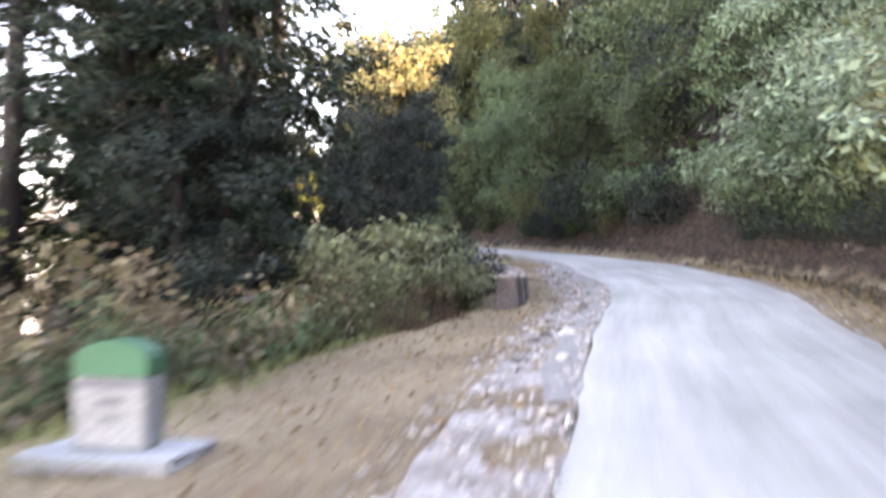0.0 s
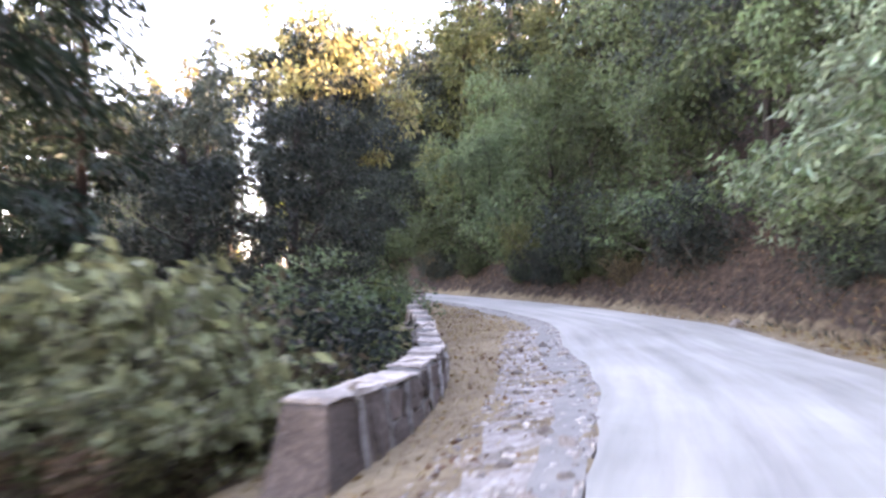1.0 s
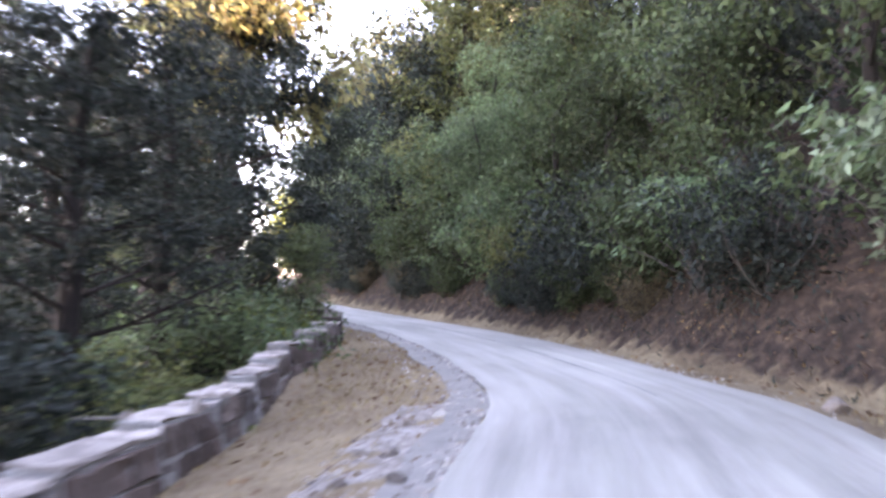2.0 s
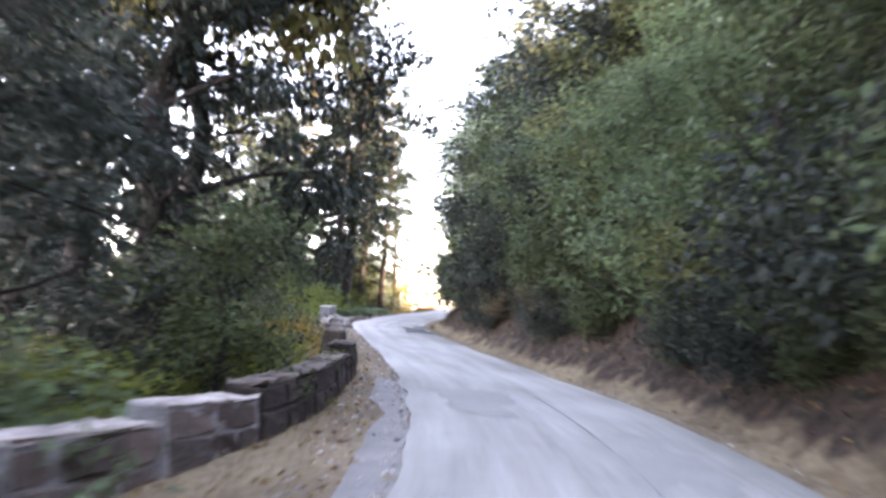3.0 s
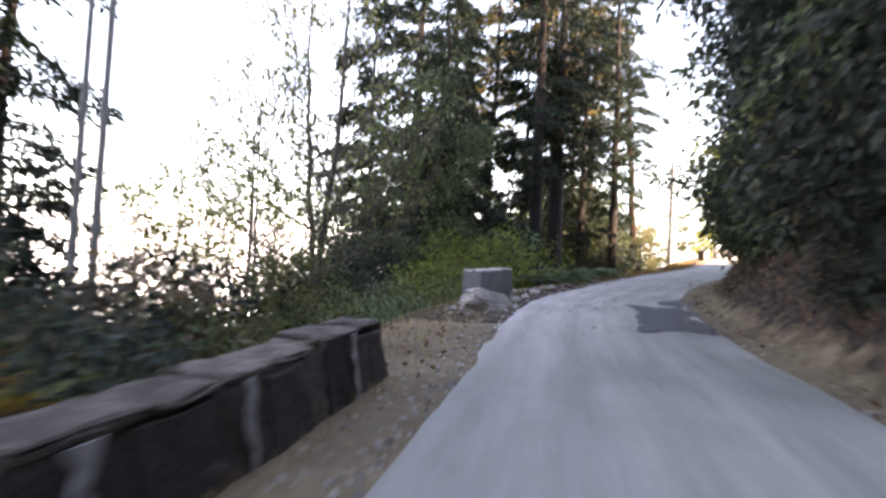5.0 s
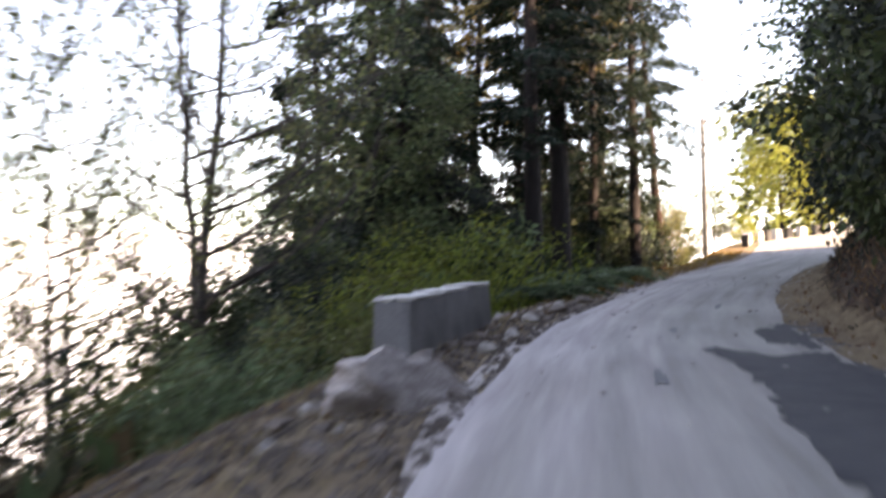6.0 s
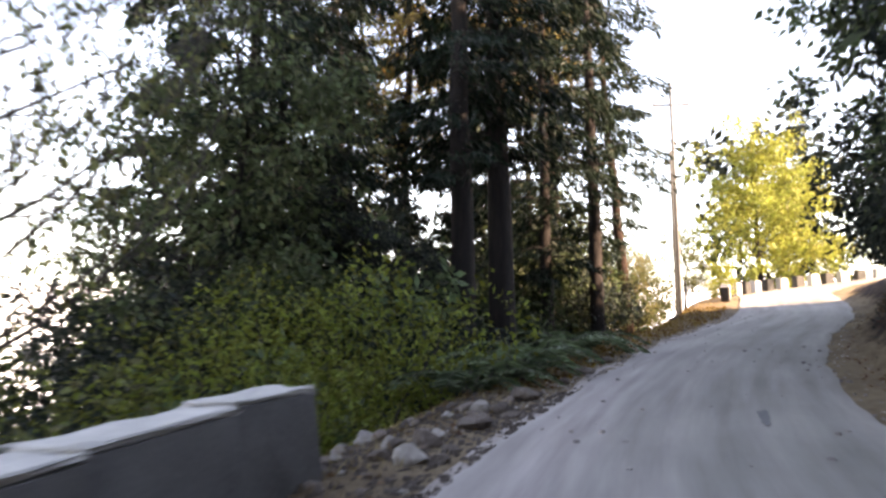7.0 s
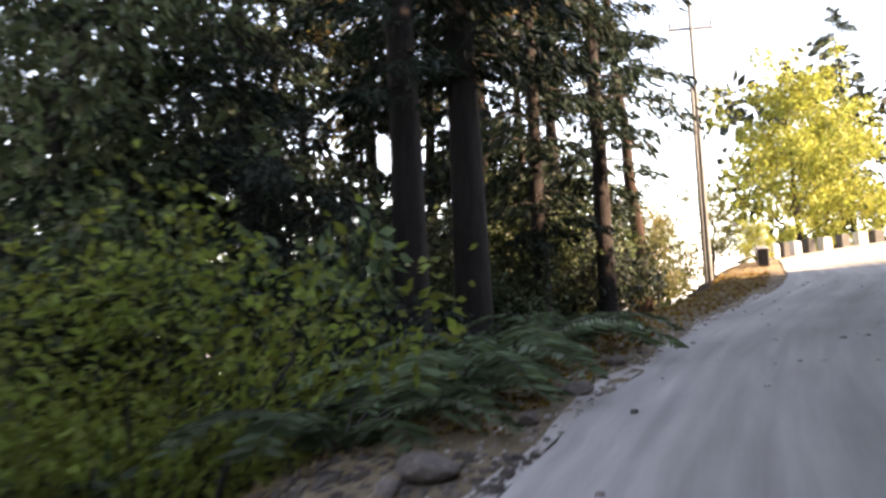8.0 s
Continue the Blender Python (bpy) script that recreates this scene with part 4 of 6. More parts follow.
KIND = {
    "bank_a": shrub("bank_shrub", 1, 2.6, 1.7, "broad_blue", "dense grey-green shrub hanging over the road bank", 0.17, 60, 13, 0.5, 0.6),
    "bank_b": shrub("bank_shrub", 2, 3.0, 1.8, "broad", "dense green shrub on the road bank", 0.15, 62, 13, 0.55, 0.5),
    "bank_c": shrub("bank_shrub", 3, 2.2, 1.6, "olive", "olive green shrub on the road bank", 0.12, 66, 12, 0.45, 0.3),
    "hill_a": broadleaf("hillside_tree", 4, 7.0, 3.0, "broad", "leafy green tree on the hillside above the road", 0.2, 75, 0.95, 16, 0.14, 0.2),
    "hill_b": broadleaf("hillside_tree", 5, 8.0, 3.0, "broad_blue", "leafy grey-green tree on the hillside above the road", 0.2, 75, 0.95, 16, 0.15, 0.2),
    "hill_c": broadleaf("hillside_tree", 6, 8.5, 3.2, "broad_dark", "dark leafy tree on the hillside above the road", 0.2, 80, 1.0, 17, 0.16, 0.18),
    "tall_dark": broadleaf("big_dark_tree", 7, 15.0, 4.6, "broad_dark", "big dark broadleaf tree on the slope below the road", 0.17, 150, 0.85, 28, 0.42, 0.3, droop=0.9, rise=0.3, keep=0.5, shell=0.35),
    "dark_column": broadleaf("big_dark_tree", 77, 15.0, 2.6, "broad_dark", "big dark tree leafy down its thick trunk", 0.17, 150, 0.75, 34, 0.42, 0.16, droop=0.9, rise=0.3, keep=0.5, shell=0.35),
    "gold": broadleaf("golden_tree", 8, 10.0, 3.4, "gold", "tree with golden leaves tinted as if sunlit", 0.2, 75, 0.9, 22, 0.16, 0.25, droop=0.6),
    "lime": shrub("yellow_green_bush", 9, 2.8, 2.1, "lime", "round yellow-green bush below the road edge", 0.078, 150, 16, 0.55, 0.3),
    "low_a": shrub("slope_shrub", 10, 2.0, 1.6, "broad", "green shrub on the slope below the road", 0.13, 60, 12, 0.45, 0.3),
    "low_b": shrub("slope_shrub", 11, 1.8, 1.5, "olive", "olive shrub on the slope below the road", 0.11, 64, 12, 0.42, 0.3),
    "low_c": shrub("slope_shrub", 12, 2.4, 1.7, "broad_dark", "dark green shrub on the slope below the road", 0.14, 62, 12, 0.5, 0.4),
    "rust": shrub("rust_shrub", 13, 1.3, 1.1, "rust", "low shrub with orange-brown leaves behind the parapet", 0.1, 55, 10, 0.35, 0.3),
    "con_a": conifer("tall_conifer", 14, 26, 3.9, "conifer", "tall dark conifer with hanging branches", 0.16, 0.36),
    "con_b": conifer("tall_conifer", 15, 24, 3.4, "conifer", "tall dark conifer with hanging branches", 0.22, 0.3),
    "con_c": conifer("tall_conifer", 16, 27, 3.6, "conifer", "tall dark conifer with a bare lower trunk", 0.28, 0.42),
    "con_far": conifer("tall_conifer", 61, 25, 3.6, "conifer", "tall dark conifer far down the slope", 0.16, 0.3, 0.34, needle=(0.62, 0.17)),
    "con_gold": conifer("sunlit_conifer", 17, 21, 3.2, "conifer_gold", "tall conifer with sunlight put into its golden foliage", 0.5, 0.28),
    "con_red": conifer("leaning_conifer", 18, 20, 2.4, "conifer", "slender leaning conifer with a bare red-brown trunk", 0.4, 0.26, 0.8, "bark_red", (-1.3, 0.0)),
    "thin": broadleaf("slender_tree", 19, 8.0, 1.5, "olive", "slender thin-leaved tree on the slope", 0.14, 16, 0.5, 18, 0.06, 0.3),
    "bare": bare_tree("bare_tree", 20, 15.5, "almost bare two-stemmed tree on the slope below the road"),
    "hill_d": broadleaf("hillside_tree", 31, 7.5, 2.8, "olive", "olive leafy tree on the hillside above the road", 0.18, 80, 0.9, 16, 0.13, 0.2),
    "hill_e": broadleaf("hillside_tree", 32, 9.5, 2.6, "broad", "tall leafy tree on the hillside above the road", 0.19, 85, 0.9, 22, 0.16, 0.12),
    "vine": shrub("vine_thicket", 33, 2.4, 1.5, "vine", "brown-green thicket of vines on the bank", 0.13, 60, 12, 0.45, 0.9),
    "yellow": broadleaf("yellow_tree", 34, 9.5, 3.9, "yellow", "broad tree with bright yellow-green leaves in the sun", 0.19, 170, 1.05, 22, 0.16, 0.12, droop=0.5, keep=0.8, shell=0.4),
    "tall_green": broadleaf("tall_green_tree", 41, 14.0, 3.6, "mid_green", "tall leafy green tree on the slope below the road", 0.16, 150, 0.9, 28, 0.22, 0.2, droop=0.6, keep=0.65, shell=0.35),
    "bank_d": shrub("bank_shrub", 51, 2.7, 1.7, "mid_green", "dark green shrub on the road bank", 0.16, 62, 13, 0.5, 0.6),
    "hill_f": broadleaf("hillside_tree", 52, 8.5, 2.9, "mid_green", "deep green leafy tree on the hillside above the road", 0.2, 85, 0.95, 18, 0.16, 0.15),
    "far_c": broadleaf("hillside_tree", 57, 8.5, 3.2, "broad_dark", "dark leafy tree high on the hillside", 0.34, 32, 1.0, 15, 0.16, 0.18),
    "far_f": broadleaf("hillside_tree", 58, 8.5, 3.0, "mid_green", "deep green leafy tree high on the hillside", 0.34, 32, 0.95, 15, 0.16, 0.15),
    "tall_olive": broadleaf("tall_hillside_tree", 53, 13.0, 3.4, "olive", "tall olive tree above the road bank", 0.2, 110, 0.95, 26, 0.2, 0.2, droop=0.6, keep=0.6, shell=0.4),
    "side_olive": shrub("tall_olive_shrub", 54, 3.4, 1.6, "slope_olive", "tall pale olive shrub behind the parapet", 0.1, 110, 13, 0.5, 0.4),
    "side_brown": shrub("dead_brown_shrub", 55, 1.1, 0.8, "dead_brown", "dead brown weeds beside the parapet", 0.07, 110, 10, 0.3, 0.2),
    "slope_brown": shrub("brown_leaved_bush", 56, 2.6, 1.7, "vine", "brown-leaved bush on the slope below the road", 0.14, 62, 12, 0.5, 0.5),
    "spray_pale": spray_bush("hanging_bush", 71, 2.7, 1.8, "broad_blue", "large-leaved grey-green bush hanging over the road bank"),
    "spray_green": spray_bush("hanging_bush", 72, 2.9, 1.8, "broad", "large-leaved green bush hanging over the road bank", 0.24, 48, 28),
    "spray_olive": spray_bush("layered_bush", 73, 3.2, 1.7, "slope_olive", "pale olive bush with layered sprays behind the parapet", 0.2, 52, 34, 0.42, 0.8),
    "con_thin": conifer("thin_conifer", 74, 19, 1.9, "conifer", "thin ragged conifer with a bare lower trunk", 0.4, 0.22, 0.35, "bark_red"),
    # added for the sunlit crown of the big dark tree beside it
    "gold_top": broadleaf("golden_tree", 75, 11.5, 3.0, "gold", "tall tree put in for a sunlit crown, leaves tinted gold", 0.19, 120, 0.75, 26, 0.2, 0.6, droop=0.5, keep=0.7),
    "fern": fern("fern", 21, "arching green fern at the road edge"),
}



def open_to_sun(x, y):
    """True where a tall tree would stand between the sun and the golden tree."""
    ax, ay = x + 14.8, y - 34.4
    return ax + ay > 3 and abs(ax - ay) < 8


rng = random.Random(5)
S = lambda x, y: station(x, y)
s_end = S(-51.0, 69.2)
# right-hand bank: hanging shrubs at its crest, then trees up the hill
# leaf tone chosen by stretch imitates lit and shaded parts of the bank
s = 2.0
while s < s_end + 2:
    x, y, h = beside(s, -(ROAD[int(np.searchsorted(STATION, s)), 5] + rng.uniform(1.0, 1.7)))
    set_plant(KIND[rng.choice(["bank_a", "bank_a", "bank_b", "bank_c", "bank_b", "vine"] if s < S(-2, 29.2) else ["bank_d", "low_c", "bank_d", "low_c", "spray_green"] if s < S(-11, 37.8) else ["bank_b", "bank_a", "bank_d", "spray_green", "bank_c"] if s < S(-22, 45) else ["bank_d", "low_c", "low_c", "vine"])], x, y, rng.uniform(0.85, 1.25), rng.uniform(0, 360), 0.15, group="shrubs on the bank")
    s += rng.uniform(1.7, 2.4)
s = 0.0
while s < s_end - 2:
    x, y, h = beside(s, -(rng.uniform(4.0, 6.0) + (0.9 if S(-4, 31.5) < s < S(-24, 45.5) else 0)))
    set_plant(KIND[rng.choice(["hill_a", "hill_b", "hill_b", "hill_d", "hill_e"] if s < S(-2, 29.2) else ["hill_c", "hill_f", "hill_a", "hill_f"] if s < S(-11, 37.8) else ["hill_f", "hill_f", "hill_c"] if s < S(-13.5, 40.3) else ["hill_a", "hill_b", "hill_e", "hill_d"] if s < S(-22, 45) else ["hill_c", "hill_c", "hill_c", "hill_f"])], x, y, rng.uniform(0.75, 1.15) * (0.75 if S(-12, 38.5) < s < S(-24, 45.7) else 1), rng.uniform(0, 360), 0.3, group="trees on the hillside")
    s += rng.uniform(2.6, 3.6)
s = 0.0
while s < s_end - 4:
    x, y, h = beside(s, -rng.uniform(8.5, 13.0))
    set_plant(KIND[rng.choice(["far_f", "far_c", "far_f", "hill_b"])], x, y, rng.uniform(0.95, 1.35) * (0.5 if S(-12, 38.5) < s < S(-24, 45.7) or open_to_sun(x, y) else 1), rng.uniform(0, 360), 0.3, group="trees on the hillside")
    s += rng.uniform(4.0, 5.5)
s = 6.0
while s < s_end - 8:
    x, y, h = beside(s, -rng.uniform(16.0, 24.0))
    set_plant(KIND["far_f" if open_to_sun(x, y) else rng.choice(["con_far", "far_f", "far_c"])], x, y, rng.uniform(0.8, 1.05) * (0.5 if open_to_sun(x, y) else 1), rng.uniform(0, 360), 0.3, group="trees on the hillside")
    s += rng.uniform(7.0, 9.5)

# dark shrubs put in for the shade under the first bank's crest, pale bushes hanging over it
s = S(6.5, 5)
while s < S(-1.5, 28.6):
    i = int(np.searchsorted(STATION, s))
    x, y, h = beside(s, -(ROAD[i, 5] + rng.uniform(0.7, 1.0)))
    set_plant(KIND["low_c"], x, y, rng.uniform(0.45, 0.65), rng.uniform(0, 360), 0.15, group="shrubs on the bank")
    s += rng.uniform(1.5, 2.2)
for k in range(7):
    x, y, h = beside(S(5.2, 13) + 2.3 * k, -(2.0 + 1.7 + 0.5 * (k % 2)))
    set_plant(KIND["bank_a"], x, y, 1.25 + 0.1 * (k % 3), 77 * k, 0.15, group="shrubs on the bank")
# large-leaved bushes leaning out over the dark foot of the first bank
for k in range(17):
    s = S(7.0, 7) + 1.45 * k
    i = int(np.searchsorted(STATION, s))
    x, y, h = beside(s, -(ROAD[i, 5] + 0.95 + 0.75 * (k % 2)))
    set_plant(KIND["spray_green" if k % 3 == 1 else "spray_pale"], x, y, 1.05 + 0.09 * (k % 4) + (0.15 if k > 7 else 0), 83 * k, -0.3 - 0.6 * (k % 2), group="shrubs on the bank")

# tall trees close above the straight, and a wood on the crest
for x0, y0, off, sc, kd in [(-7, 35, 3.2, 0.7, "hill_f"), (-11, 38, 3.6, 0.66, "hill_f"), (-15, 41, 3.5, 0.55, "hill_a"), (-19, 43.2, 3.5, 0.6, "hill_e"), (-23, 45.5, 2.6, 0.8, "hill_c"),
                            (-27, 47.8, 2.6, 1.1, "hill_c"), (-30.5, 50, 2.6, 1.0, "hill_c"), (-34, 52.5, 3.2, 0.75, "hill_f"), (-37.5, 55.5, 3.4, 0.6, "hill_c"), (-26, 47.2, 5.0, 1.35, "hill_c")]:
    x, y, h = beside(S(x0, y0), -off)
    set_plant(KIND[kd], x, y, sc, rng.uniform(0, 360), 0.3, group="trees on the hillside")
for x0, y0, off, sc, kd, lean in [(-16.5, 41.9, 3.4, 0.62, "hill_e", 12), (-18.6, 43.0, 3.3, 0.75, "hill_a", 14), (-20.4, 44.1, 3.4, 0.7, "hill_d", 14), (-22.2, 45.2, 3.3, 0.8, "hill_a", 15), (-25.8, 46.9, 3.1, 0.8, "hill_f", 16), (-27.4, 47.9, 3.3, 0.85, "hill_b", 20), (-29.0, 48.9, 3.2, 0.8, "hill_f", 14)]:
    x, y, h = beside(S(x0, y0), -off)
    i = int(np.searchsorted(STATION, S(x0, y0)))
    set_plant(KIND[kd], x, y, sc, math.degrees(math.atan2(LEFT[i, 1], LEFT[i, 0])) + 90, 0.3, lean=(lean, 0), group="trees on the hillside")
low = random.Random(64)
s = S(-7.0, 35.0)
while s < S(-27, 47.5):
    i = int(np.searchsorted(STATION, s))
    if low.random() < 0.62:
        x, y, h = beside(s, -(ROAD[i, 5] + low.uniform(0.45, 0.9)))
        set_plant(KIND[low.choice(["low_c", "bank_d", "low_c", "vine"])], x, y, low.uniform(0.35, 0.6), low.uniform(0, 360), 0.12, group="shrubs on the bank")
    s += low.uniform(0.7, 1.3)
for k in range(10):
    x, y, h = beside(2 + k * 5.0, -rng.uniform(26.0, 36.0))
    set_plant(KIND["far_f" if open_to_sun(x, y) else rng.choice(["con_far", "far_f", "far_c"])], x, y, rng.uniform(0.6, 0.8), rng.uniform(0, 360), 0.3, group="trees on the hillside")

# taller growth on the slope inside the bend
for k in range(30):
    s = S(5.5, 8.0) + k * 0.75
    x, y, h = beside(s, ROAD[int(np.searchsorted(STATION, s)), 4] + 1.7 + (k % 3) * 1.0 + rng.uniform(0, 0.7))
    set_plant(KIND[rng.choice(["bank_c", "low_b", "low_b", "low_a", "vine"])], x, y, rng.uniform(0.8, 1.2), rng.uniform(0, 360), 0.2, group="shrubs on the slope")

# left slope: shrubs just below the verge and further down
s = S(3.5, 9.0)
while s < S(-33, 51):
    i = int(np.searchsorted(STATION, s))
    x, y, h = beside(s, ROAD[i, 4] + rng.uniform(1.1, 1.7))
    if S(-28.5, 48.5) < s < S(-31.5, 50.0):
        s += 1.5
        continue
    set_plant(KIND[rng.choice(["low_a", "low_b", "low_c", "low_b"])], x, y, rng.uniform(0.7, 1.0), rng.uniform(0, 360), 0.25, group="shrubs on the slope")
    s += rng.uniform(2.1, 2.9)
s = S(6.0, 5.0)
while s < s_end:
    i = int(np.searchsorted(STATION, s))
    x, y, h = beside(s, ROAD[i, 4] + rng.uniform(3.0, 5.5))
    if S(-28.5, 48.5) < s < S(-34.5, 52.2):
        s += 3.0
        continue
    set_plant(KIND[rng.choice(["low_a", "low_c", "low_c", "low_b", "bank_d"])], x, y, rng.uniform(1.0, 1.6), rng.uniform(0, 360), 0.3, group="shrubs on the slope")
    s += rng.uniform(4.4, 6.0)

# dense bushes just behind the second run of parapets and along the edge after it
for s0, s1, near in ((S(-17.5, 42), S(-26.5, 46.9), 1.2), (S(-33.6, 51.6), S(-36.5, 54.0), 2.0)):
    s = s0
    while s < s1:
        i = int(np.searchsorted(STATION, s))
        x, y, h = beside(s, ROAD[i, 4] + near + rng.uniform(0, 1.8))
        set_plant(KIND[rng.choice(["bank_c", "low_b", "bank_c", "low_a", "slope_brown"])], x, y, rng.uniform(0.95, 1.25), rng.uniform(0, 360), 0.3, group="shrubs on the slope")
        s += rng.uniform(0.9, 1.4)

